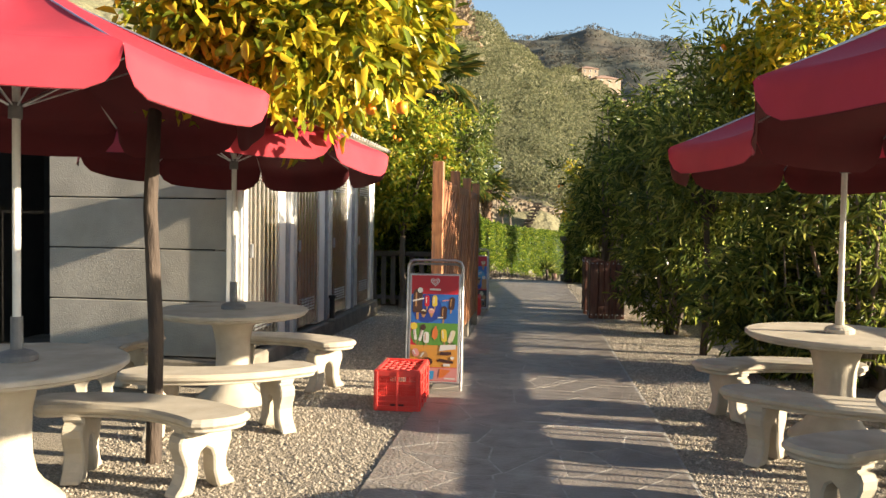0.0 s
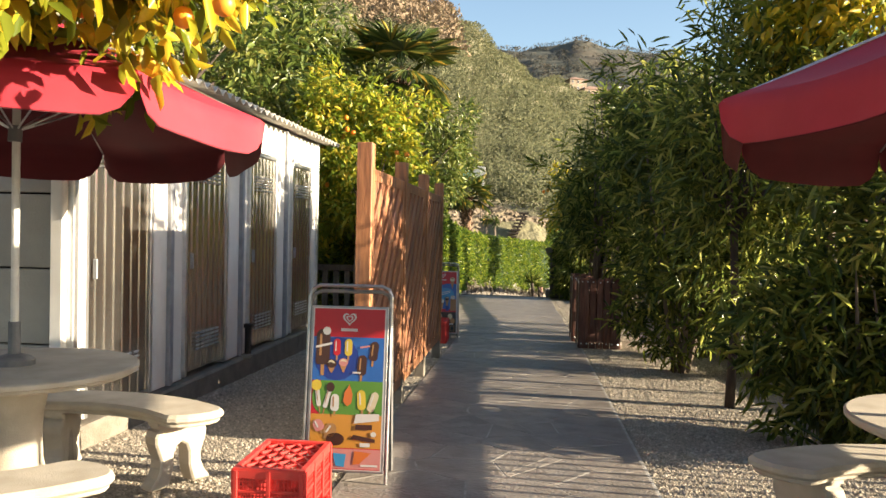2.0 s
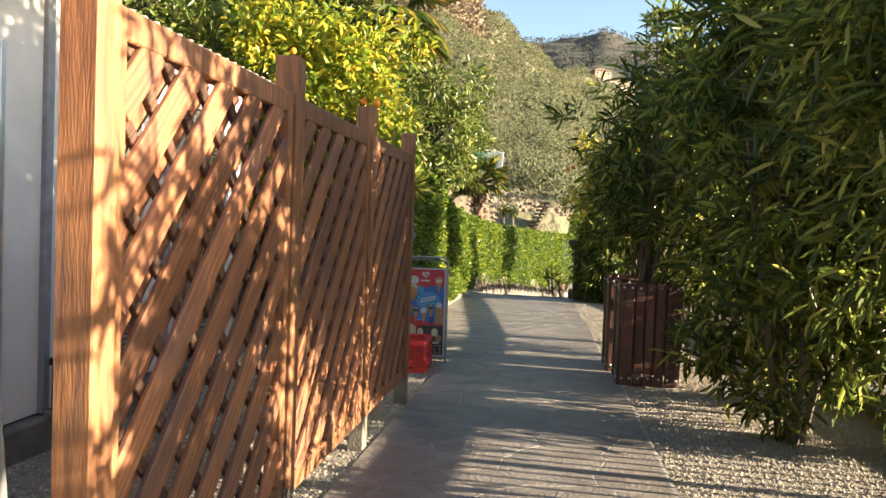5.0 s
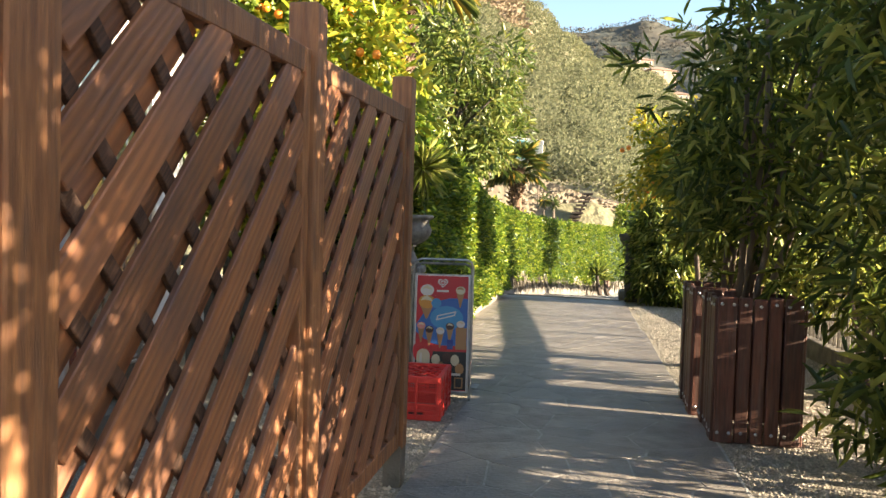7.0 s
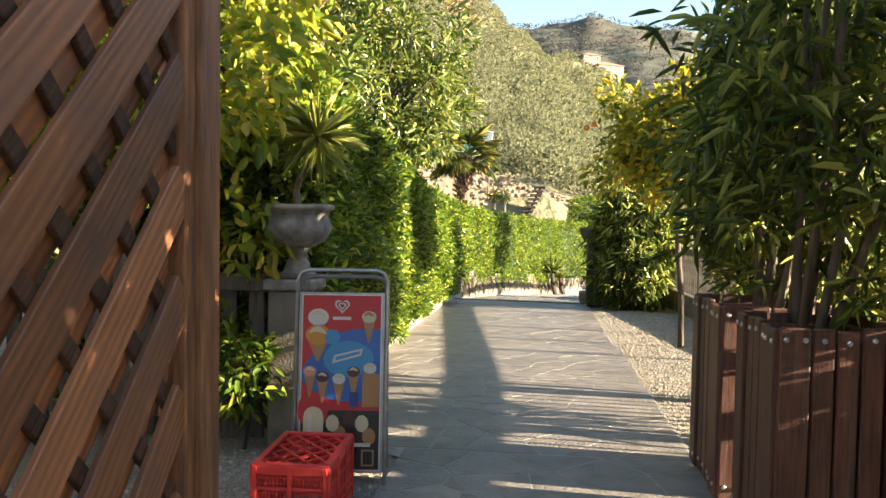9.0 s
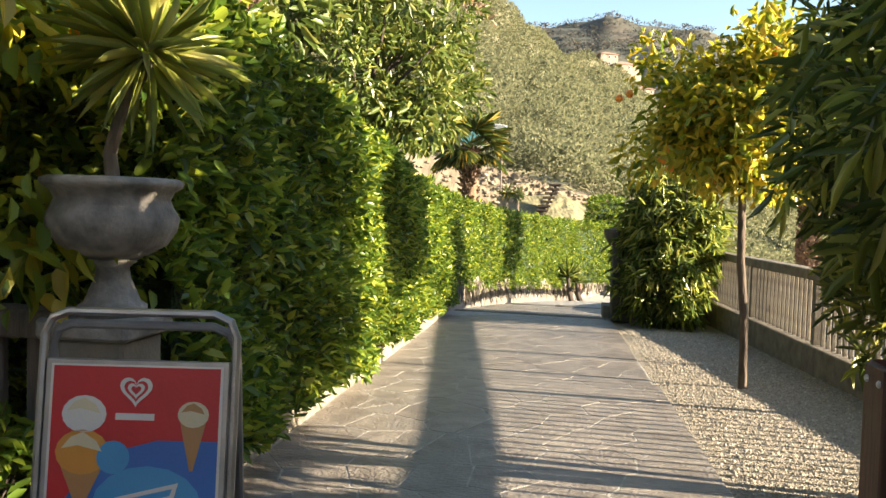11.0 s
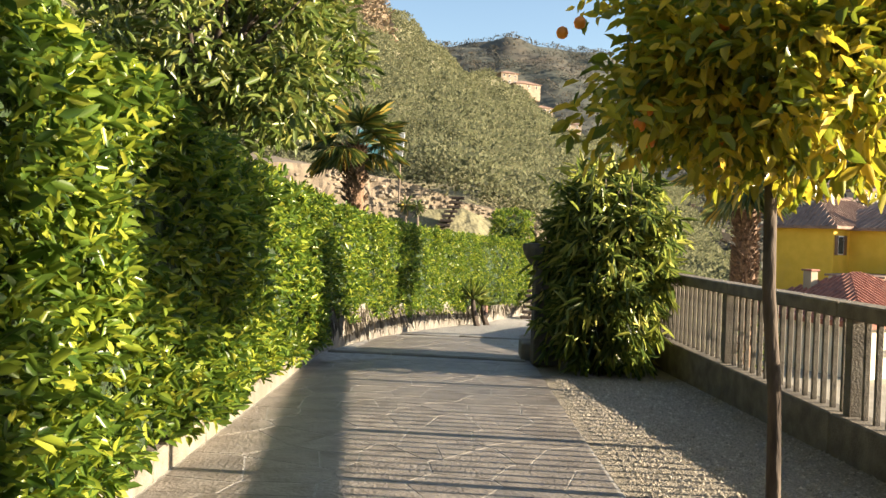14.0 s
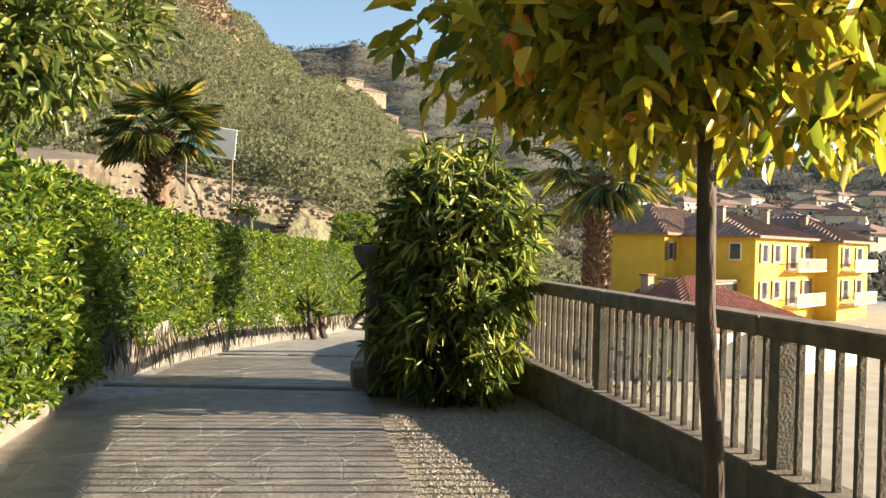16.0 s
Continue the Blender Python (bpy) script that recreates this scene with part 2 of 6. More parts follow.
M["slot"] = material("shaded_slot_plastic", (0.06, 0.008, 0.007), (0.08, 0.01, 0.009), 8, 0.6, 0.1)
M["bark"] = material("grey_brown_bark", (0.10, 0.075, 0.055), (0.20, 0.155, 0.115), 12, 0.9, 0.8, stretch=(1, 1, 0.25), fine=35, stain=(0.26, 0.22, 0.17), stain_scale=4)
M["barkbrown"] = material("brown_citrus_bark", (0.042, 0.03, 0.022), (0.10, 0.072, 0.052), 14, 0.9, 0.8, stretch=(1, 1, 0.25), fine=35, stain=(0.16, 0.13, 0.10), stain_scale=5)
M["barkdark"] = material("dark_bark", (0.03, 0.022, 0.018), (0.075, 0.055, 0.042), 12, 0.9, 0.8, stretch=(1, 1, 0.25), fine=35)
M["palmbark"] = material("shaggy_palm_fibre", (0.065, 0.04, 0.025), (0.17, 0.105, 0.065), 14, 0.95, 0.9, fine=30, per="island", spread=0.35)
M["fruit"] = material("orange_fruit", (0.80, 0.20, 0.015), (0.85, 0.27, 0.02), 9, 0.45, 0.2, fine=150, bump_dist=0.002)
M["citrus"] = leaf_material("citrus_leaves", [(0.0, (0.12, 0.19, 0.02)), (0.45, (0.24, 0.30, 0.03)), (0.8, (0.42, 0.39, 0.04)), (1.0, (0.60, 0.45, 0.05))], 0.4, 0.55)
M["citrus_gold"] = leaf_material("golden_citrus_leaves", [(0.0, (0.10, 0.15, 0.015)), (0.3, (0.24, 0.26, 0.02)), (0.65, (0.55, 0.45, 0.03)), (1.0, (0.78, 0.56, 0.05))], 0.34, 0.54)
M["citrus_mixed"] = leaf_material("green_gold_citrus_leaves", [(0.0, (0.08, 0.13, 0.014)), (0.3, (0.26, 0.28, 0.022)), (0.68, (0.44, 0.37, 0.03)), (1.0, (0.68, 0.48, 0.05))], 0.36, 0.5)
M["hedge"] = leaf_material("glossy_hedge_leaves", [(0.0, (0.042, 0.09, 0.016)), (0.5, (0.125, 0.20, 0.026)), (0.86, (0.29, 0.35, 0.036)), (1.0, (0.44, 0.44, 0.06))], 0.31, 0.46)
# hedge core: green darkened to the shade seen between leaves
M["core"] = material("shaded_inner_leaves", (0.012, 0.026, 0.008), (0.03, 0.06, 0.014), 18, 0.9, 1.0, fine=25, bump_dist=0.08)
M["oleander"] = leaf_material("oleander_leaves", [(0.0, (0.05, 0.08, 0.02)), (0.5, (0.13, 0.17, 0.036)), (0.82, (0.30, 0.33, 0.06)), (1.0, (0.48, 0.46, 0.12))], 0.27, 0.55)
M["magnolia"] = leaf_material("loquat_leaves", [(0.0, (0.06, 0.095, 0.02)), (0.6, (0.13, 0.175, 0.035)), (1.0, (0.29, 0.28, 0.07))], 0.35, 0.35)
M["palm"] = leaf_material("palm_fronds", [(0.0, (0.045, 0.075, 0.018)), (0.7, (0.11, 0.15, 0.035)), (0.9, (0.22, 0.23, 0.06)), (1.0, (0.55, 0.36, 0.06))], 0.42, 0.25)
M["yucca"] = leaf_material("yucca_leaves", [(0.0, (0.18, 0.22, 0.04)), (0.6, (0.36, 0.38, 0.08)), (1.0, (0.58, 0.54, 0.18))], 0.4, 0.5)
M["olive"] = leaf_material("olive_foliage", [(0.0, (0.11, 0.12, 0.062)), (0.6, (0.155, 0.163, 0.088)), (1.0, (0.21, 0.205, 0.115))], 0.95, 0.5)
M["scrub"] = leaf_material("bare_scrub", [(0.0, (0.13, 0.095, 0.06)), (1.0, (0.27, 0.20, 0.13))], 0.8, 0.2)
M["drystem"] = leaf_material("dry_grey_stems", [(0.0, (0.10, 0.088, 0.068)), (1.0, (0.22, 0.19, 0.15))], 0.9, 0.15)
M["hill"] = material("dry_grass_hillside", (0.115, 0.115, 0.06), (0.21, 0.19, 0.11), 0.06, 0.95, 0.8, fine=0.5, stain=(0.21, 0.17, 0.10), stain_scale=0.02, bump_dist=1.5)
M["farhill"] = material("distant_wooded_hill", (0.042, 0.052, 0.042), (0.085, 0.086, 0.068), 0.03, 0.95, 0.5, fine=0.15, stain=(0.09, 0.066, 0.05), stain_scale=0.012, bump_dist=2)
M["farwood"] = leaf_material("distant_woods", [(0.0, (0.06, 0.066, 0.058)), (0.6, (0.088, 0.088, 0.074)), (1.0, (0.13, 0.105, 0.085))], 0.9, 0.4)
M["drystone"] = material("dry_stone", (0.145, 0.12, 0.09), (0.24, 0.20, 0.15), 5, 0.9, 0.6, stain=(0.13, 0.11, 0.07), stain_scale=2, fine=18, per="island", spread=0.25)
M["terrace_earth"] = material("pale_dry_earth", (0.125, 0.098, 0.07), (0.20, 0.16, 0.115), 3, 0.95, 0.7, fine=14, stain=(0.17, 0.15, 0.09), stain_scale=1.2)
M["yard"] = material("pale_concrete_yard", (0.27, 0.24, 0.18), (0.36, 0.32, 0.25), 0.8, 0.9, 0.3, stain=(0.25, 0.23, 0.19), stain_scale=0.3, fine=12)
M["yellow"] = material("yellow_render", (0.70, 0.42, 0.035), (0.78, 0.48, 0.05), 1.2, 0.85, 0.2, stain=(0.66, 0.40, 0.06), stain_scale=0.5, fine=30)
M["cream"] = material("cream_render", (0.62, 0.55, 0.42), (0.72, 0.65, 0.52), 0.8, 0.85, 0.2, stain=(0.5, 0.44, 0.34), stain_scale=0.4, fine=20, per="object", spread=0.2)
M["oldhouse"] = material("old_stone_house_render", (0.22, 0.17, 0.125), (0.33, 0.265, 0.195), 0.6, 0.9, 0.3, stain=(0.32, 0.25, 0.19), stain_scale=0.4, fine=10)
M["tile"] = material("terracotta_roof_tile", (0.20, 0.075, 0.05), (0.33, 0.13, 0.085), 3, 0.85, 0.3, stain=(0.15, 0.08, 0.065), stain_scale=1.2, fine=30)
M["tilebrown"] = material("brown_roof_tile", (0.19, 0.115, 0.085), (0.29, 0.19, 0.14), 2, 0.85, 0.3, stain=(0.15, 0.10, 0.08), stain_scale=1.0, fine=20)
M["glass"] = material("dark_window_glass", (0.03, 0.035, 0.04), (0.05, 0.055, 0.06), 3, 0.08, 0.0)
M["shutter"] = material("brown_shutter", (0.13, 0.07, 0.045), (0.18, 0.10, 0.065), 6, 0.6, 0.2)
M["white"] = material("white_paint", (0.76, 0.75, 0.72), (0.82, 0.81, 0.78), 5, 0.5, 0.1, stain=(0.66, 0.65, 0.61), stain_scale=2)
M["soil"] = material("dark_potting_soil", (0.03, 0.022, 0.016), (0.06, 0.045, 0.032), 20, 0.95, 0.8, fine=60)


def plain(name, c, rough=0.4):
    return material(name, tuple(v * 0.95 for v in c), c, 12, rough, 0.05)


# ---- building helpers ----
def gz(y):
    """Height of the terrace: level at first, then falling gently, then a ramp down to the bend."""
    return -0.02 * max(0.0, min(y, 26.4) - 6.0) - 0.088 * max(0.0, min(y, 42.2) - 26.4)


def thing(name, label, category, m=None, group="", kind=""):
    ob = new(name)
    ob.empty_display_size = 0.1
    if m is not None:
        ob.matrix_world = m
    return tagged(ob, label, category, group, kind)


def mesh_of(name, bm, mat, smooth=False):
    me = bpy.data.meshes.new(name)
    bm.normal_update()
    bm.to_mesh(me)
    bm.free()
    me.materials.append(mat)
    if smooth:
        me.shade_smooth()
    return me


def part(name, bm, mat, parent=None, label="", m=None, smooth=False):
    me = bm if isinstance(bm, bpy.types.Mesh) else mesh_of(name, bm, mat, smooth)
    ob = new(name, me)
    if parent is not None:
        ob.parent = parent
    if m is not None:
        ob.matrix_local = m
    if label:
        tagged(ob, label)
    return ob


def box(sx, sy, sz, bev=0.0, at=(0, 0, 0), bm=None, m=None):
    """A box centred on at, with bevelled edges."""
    b = bmesh.new()
    bmesh.ops.create_cube(b, size=1.0)
    bmesh.ops.scale(b, vec=(sx, sy, sz), verts=b.verts)
    if bev:
        bmesh.ops.bevel(b, geom=b.edges[:], offset=bev, segments=1, affect="EDGES", clamp_overlap=True)
    bmesh.ops.translate(b, vec=at, verts=b.verts)
    if m is not None:
        bmesh.ops.transform(b, matrix=m, verts=b.verts)
    return join(bm, b)


def join(bm, b):
    if bm is None:
        return b
    me = bpy.data.meshes.new("scratch")
    b.to_mesh(me)
    b.free()
    bm.from_mesh(me)
    bpy.data.meshes.remove(me)
    return bm


def lathe(profile, segs=32, bm=None, wave=None):
    """A turned solid from (radius, height) pairs."""
    b = bmesh.new()
    rings = []
    for r, z in profile:
        ring = []
        for k in range(segs):
            a = 2 * math.pi * k / segs
            q = r * (wave(a, z) if wave else 1)
            ring.append(b.verts.new((q * math.cos(a), q * math.sin(a), z)))
        rings.append(ring)
    for lo, hi in zip(rings, rings[1:]):
        for k in range(segs):
            b.faces.new((lo[k], lo[(k + 1) % segs], hi[(k + 1) % segs], hi[k]))
    b.faces.new(list(reversed(rings[0])))
    b.faces.new(rings[-1])
    return join(bm, b)


def tube(points, radii, segs=8, bm=None):
    """A round bar through points, with a radius at each."""
    b = bmesh.new()
    pts = [Vector(p) for p in points]
    if not isinstance(radii, (list, tuple)):
        radii = [radii] * len(pts)
    rings = []
    side = None
    for i, p in enumerate(pts):
        d = (pts[min(i + 1, len(pts) - 1)] - pts[max(i - 1, 0)]).normalized()
        if side is None:
            side = d.orthogonal().normalized()
        side = (side - d * side.dot(d)).normalized()
        up = d.cross(side)
        rings.append([b.verts.new(p + (side * math.cos(a) + up * math.sin(a)) * radii[i])
                      for a in (2 * math.pi * k / segs for k in range(segs))])
    for lo, hi in zip(rings, rings[1:]):
        for k in range(segs):
            b.faces.new((lo[k], lo[(k + 1) % segs], hi[(k + 1) % segs], hi[k]))
    b.faces.new(list(reversed(rings[0])))
    b.faces.new(rings[-1])
    return join(bm, b)


def slab(outline, z0, z1, bm=None, bev=0.0):
    """A prism on a flat outline of (x, y)."""
    b = bmesh.new()
    f = b.faces.new([b.verts.new((x, y, z0)) for x, y in outline])
    g = bmesh.ops.extrude_face_region(b, geom=[f])
    bmesh.ops.translate(b, vec=(0, 0, z1 - z0), verts=[v for v in g["geom"] if isinstance(v, bmesh.types.BMVert)])
    bmesh.ops.recalc_face_normals(b, faces=b.faces)
    if bev:
        bmesh.ops.bevel(b, geom=[e for e in b.edges if abs(e.verts[0].co.z - e.verts[1].co.z) < 1e-6], offset=bev, segments=1, affect="EDGES", clamp_overlap=True)
    return join(bm, b)


def array_mesh(name, verts, quads, mat):
    """A mesh from arrays of corners and four-cornered faces."""
    me = bpy.data.meshes.new(name)
    nq, k = quads.shape
    me.vertices.add(len(verts))
    me.vertices.foreach_set("co", np.ascontiguousarray(verts, dtype=np.float32).ravel())
    me.loops.add(nq * k)
    me.loops.foreach_set("vertex_index", np.ascontiguousarray(quads, dtype=np.int32).ravel())
    me.polygons.add(nq)
    me.polygons.foreach_set("loop_start", np.arange(0, nq * k, k, dtype=np.int32))
    me.update(calc_edges=True)
    me.validate()
    me.materials.append(mat)
    return me


RNG = np.random.default_rng(7)


def unit(v):
    return v / np.maximum(np.linalg.norm(v, axis=1, keepdims=True), 1e-9)


def leaf_arrays(P, D, L, w, fold=0.25, bend=0.15, up=0.6):
    """Folded, bent leaves: base points P, directions D, lengths L, width to length w."""
    n = len(P)
    D = unit(D)
    U = RNG.normal(size=(n, 3)) * (1 - up) + np.array([0, 0, up])
    S = unit(np.cross(D, U))
    N = np.cross(S, D)
    L = np.asarray(L).reshape(-1, 1) * np.ones((n, 1))
    W = L * w
    V = np.empty((n, 6, 3))
    V[:, 0] = P
    V[:, 1] = P + D * L * 0.32 + S * W * 0.46 + N * fold * W
    V[:, 2] = P + D * L * 0.7 + S * W * 0.4 + N * (fold * W - bend * L * 0.4)
    V[:, 3] = P + D * L - N * bend * L
    V[:, 4] = P + D * L * 0.7 - S * W * 0.4 + N * (fold * W - bend * L * 0.4)
    V[:, 5] = P + D * L * 0.32 - S * W * 0.46 + N * fold * W
    base = np.arange(n)[:, None] * 6
    Q = np.concatenate([base + np.array([[0, 1, 2, 3]]), base + np.array([[0, 3, 4, 5]])], axis=0)
    return V.reshape(-1, 3), Q


def spray_mesh(name, P, D, L, w, mat):
    """Plain four-cornered sprays for far crowns."""
    n = len(P)
    D = unit(D)
    S = unit(np.cross(D, RNG.normal(size=(n, 3))))
    L = np.asarray(L).reshape(-1, 1)
    V = np.stack([P, P + D * L * 0.5 + S * L * w * 0.5, P + D * L, P + D * L * 0.5 - S * L * w * 0.5], 1).reshape(-1, 3)
    return array_mesh(name, V, np.arange(n * 4).reshape(-1, 4), mat)


def leaf_mesh(name, P, D, L, w, mat, **kw):
    V, Q = leaf_arrays(P, D, L, w, **kw)
    return array_mesh(name, V, Q, mat)


def blob_points(n, centre, radii, clumps, clump_r, low=-1.0, shell=0.55, var=0.18):
    """Points in an uneven crown: clumps scattered in an ellipsoid, thinner inside. Returns places and outward ways."""
    c = unit(RNG.normal(size=(clumps, 3))) * (shell + (1 - shell) * RNG.random((clumps, 1)) ** 0.7)
    c = c[c[:, 2] > low]
    c *= 1 + var * RNG.normal(size=(len(c), 1))
    k = RNG.integers(0, len(c), n)
    off = unit(RNG.normal(size=(n, 3))) * RNG.random((n, 1)) ** 0.5 * clump_r
    r = np.array(radii)
    P = np.array(centre) + c[k] * r + off
    out_way = unit(c[k] / r * 0.6 + unit(off) * 0.6 / 1.0)
    return P, out_way


def branches(bm, base, top, spread, count, r0, seed, levels=1):
    rnd = random.Random(seed)
    base, top = Vector(base), Vector(top)
    for k in range(count):
        a = 2 * math.pi * (k + rnd.random() * 0.7) / count
        h = rnd.uniform(0.3, 1.0)
        e = top + Vector((math.cos(a) * spread[0] * rnd.uniform(0.5, 1), math.sin(a) * spread[1] * rnd.uniform(0.5, 1), spread[2] * h))
        mid = base.lerp(e, 0.5) + Vector((rnd.uniform(-0.1, 0.1), rnd.uniform(-0.1, 0.1), spread[2] * 0.12))
        tube([base, mid, e], [r0, r0 * 0.6, r0 * 0.2], 6, bm)
    return bm

# ---- ground ----
def rail_x(y):
    """Line of the railing along the terrace edge."""
    return float(np.interp(y, (-30, 27, 30, 33.6, 38.8, 42.2, 60), (5.43, 2.35, 1.75, 1.78, 2.7, 3.8, 8.0)))


YARD_Z = -5.0


def build_ground():
    """One sheet: the terrace, the wall at its edge, the yard below and the land to the horizon."""
    xs = [-3000, -300, -60, -20, -8, -4, -2, 0, 2]
    ys = [-3000, -300, -60, -20, -8, 0, 6, 12, 18, 24, 26.4, 30, 36, 42.2, 50, 70, 150, 400, 3000]
    b = bmesh.new()
    rows = []
    for y in ys:
        ry = min(max(y, -20), 50)
        z = gz(min(y, 60))
        edge = rail_x(ry) + 0.22
        row = [b.verts.new((x, y, z - 0.012)) for x in xs]
        row += [b.verts.new((edge, y, z - 0.012)), b.verts.new((edge + 0.05, y, YARD_Z))]
        row += [b.verts.new((x, y, YARD_Z)) for x in (12, 40, 120, 400, 3000)]
        rows.append(row)
    for lo, hi in zip(rows, rows[1:]):
        for k in range(len(lo) - 1):
            b.faces.new((lo[k], lo[k + 1], hi[k + 1], hi[k]))
    me = mesh_of("ground", b, M["gravel"])
    me.materials.append(M["yard"])
    me.materials.append(M["earth"])
    for p in me.polygons:
        c = p.center
        p.material_index = 1 if c.x > 4.5 and abs(c.y) < 160 and c.x < 130 else (2 if abs(c.x) > 30 or abs(c.y) > 60 else 0)
    return tagged(new("ground", me), "pale gravel terrace with a concrete yard below", "ground", kind="structure")


build_ground()

# hillside and far ridge, as rising land round the valley head
HILL_AZ = (-110, -60, -40, -20, -6.4, -3, 1, 3, 5.5, 7.2, 12, 18, 24, 100)
HILL_EL = (14, 24, 25, 20.5, 15.8, 13.2, 11.0, 10.0, 8.6, 7.3, 5.2, 1.8, -1.9, -1.9)
RIDGE_AZ = (-30, -3, 3, 7.5, 12.3, 20, 30, 45, 80, 110)
RIDGE_EL = (12.2, 13.0, 13.6, 13.0, 11.6, 8.9, 6.6, 5.8, 5.0, 4.0)
R0, RT = 40.0, 384.0


def hill_z(r, az):
    e = np.interp(az, HILL_AZ, HILL_EL)
    top = RT * np.tan(np.radians(e))
    low = np.interp(az, (0, 7, 18), (2.2, -0.6, YARD_Z - 0.4))
    r0 = np.interp(az, (9, 18), (46.0, 120.0))
    s = np.clip((r - r0) / (RT - r0), 0, 1)
    bumps = np.sin(az * 0.9 + r * 0.014) * 1.0 + np.sin(az * 2.3 - r * 0.023) * 0.6
    z = low + (top - low) * (s ** 1.1) + bumps * s * np.interp(az, (12, 18), (3.0, 0.0))
    foot = np.clip((r - R0) / 6.0, 0, 1)
    z = np.where(r < r0, np.minimum(-1.9, low) + (low - np.minimum(-1.9, low)) * foot, z)
    return np.where(r > RT, z - (r - RT) * 0.12, z)


def polar_sheet(name, radii, azs, zfun, mat, label):
    A, R = np.meshgrid(np.radians(azs), radii)
    Z = zfun(R, np.degrees(A))
    V = np.stack([R * np.sin(A), 8 + R * np.cos(A), Z], -1).reshape(-1, 3)
    n, m = A.shape
    i = np.arange(n - 1)[:, None] * m + np.arange(m - 1)[None, :]
    Q = np.stack([i, i + m, i + m + 1, i + 1], -1).reshape(-1, 4)
    me = array_mesh(name, V, Q, mat)
    me.shade_smooth()
    return tagged(new(name, me), label, "hill", kind="structure")


polar_sheet("hillside", np.concatenate([np.linspace(R0, 120, 41), np.linspace(126, RT, 70), np.linspace(RT + 5, RT + 120, 12)]), np.linspace(-110, 100, 211), hill_z, M["hill"],
            "steep hillside of dry grass under olive groves")


def ridge_z(r, az):
    """A rounded ridge with broad cultivated terraces."""
    e = np.interp(az, RIDGE_AZ, RIDGE_EL)
    top = 760 * np.tan(np.radians(e))
    s = np.clip((r - 420) / 340, 0, 1)
    rough = np.sin(az * 0.9) * 1.5 + np.sin(az * 2.1 + 1) * 1.2 + np.sin(r * 0.03 + az) * 2.5
    z = np.where(r > 760, top - (r - 760) * 0.3, -10 + (top + 10) * s) + rough * s
    q = (z + 3 * np.sin(az * 0.8)) / 13.0
    f = q - np.floor(q)
    return z + 13.0 * (np.clip((f - 0.4) / 0.6, 0, 1) - f) * 0.4


polar_sheet("far_ridge", np.linspace(420, 950, 130), np.linspace(-30, 110, 260), ridge_z, M["farhill"], "distant wooded ridge in blue shade")


def clump_cloud(name, spots, sizes, per, leaf, mat, label, flat=0.8):
    """Many crowns in one mesh of small leaf sprays."""
    n = len(spots)
    k = np.repeat(np.arange(n), per)
    d = unit(RNG.normal(size=(n * per, 3)))
    d[:, 2] = np.abs(d[:, 2]) * 1.0 - 0.25
    lobes = 1 + 0.3 * np.sin(3 * np.arctan2(d[:, 1], d[:, 0]) + k * 1.7)
    s = np.asarray(sizes)[k][:, None]
    P = np.asarray(spots)[k] + d * s * (0.55 + 0.45 * RNG.random((n * per, 1))) * lobes[:, None] * np.array([1, 1, flat]) + np.array([0, 0, 0.7]) * s
    me = spray_mesh(name, P, d + RNG.normal(size=d.shape) * 0.7, leaf * s[:, 0] * (0.6 + 0.8 * RNG.random(n * per)), 0.55, mat)
    return tagged(new(name, me), label, "trees", kind="stuff")


def hill_spots(n, r_lo, r_hi, az_lo, az_hi, zfun):
    r = np.sqrt(RNG.random(n) * (r_hi ** 2 - r_lo ** 2) + r_lo ** 2)
    az = az_lo + RNG.random(n) * (az_hi - az_lo)
    z = zfun(r, az)
    a = np.radians(az)
    return np.stack([r * np.sin(a), 8 + r * np.cos(a), z], -1)


near_spots = hill_spots(400, 46.5, 88, -24, 16, hill_z)
clump_cloud("olive_grove", near_spots, 1.5 + RNG.random(len(near_spots)) * 0.9, 430, 0.115, M["olive"], "grey-green olive trees crowding the lower slope")
for n, r_lo, r_hi, per, leaf, words in ((950, 88, 150, 150, 0.2, "grey-green olive trees on the middle slope"), (1900, 150, 260, 56, 0.3, "rows of olive trees on the upper slope"),
                                        (2900, 260, 392, 30, 0.42, "small olive trees up to the skyline")):
    spots = hill_spots(n, r_lo, r_hi, -24, 19, hill_z)
    clump_cloud("olive_grove", spots, 1.5 + RNG.random(n) * 0.9, per, leaf, M["olive"], words)
scrub = hill_spots(420, 210, 392, -16, -5.6, hill_z)
clump_cloud("bare_wood", scrub, 2.6 + RNG.random(len(scrub)) * 1.6, 46, 0.4, M["scrub"], "leafless brown wood on the upper slope", 1.2)
rw = hill_spots(4200, 520, 775, -8, 60, ridge_z)
clump_cloud("ridge_wood", rw, 1.8 + RNG.random(len(rw)) * 2.6, 20, 0.45, M["farwood"], "dark woods on the far ridge")

# ---- paths and kerbs ----
def inside_poly(poly, cut):
    """Clip a convex outline by the line half-way between two seeds."""
    (px, py), (nx, ny) = cut
    res = []
    for (ax, ay), (bx, by) in zip(poly, poly[1:] + poly[:1]):
        da, db = (ax - px) * nx + (ay - py) * ny, (bx - px) * nx + (by - py) * ny
        if da <= 0:
            res.append((ax, ay))
        if da * db < 0:
            t = da / (da - db)
            res.append((ax + (bx - ax) * t, ay + (by - ay) * t))
    return res


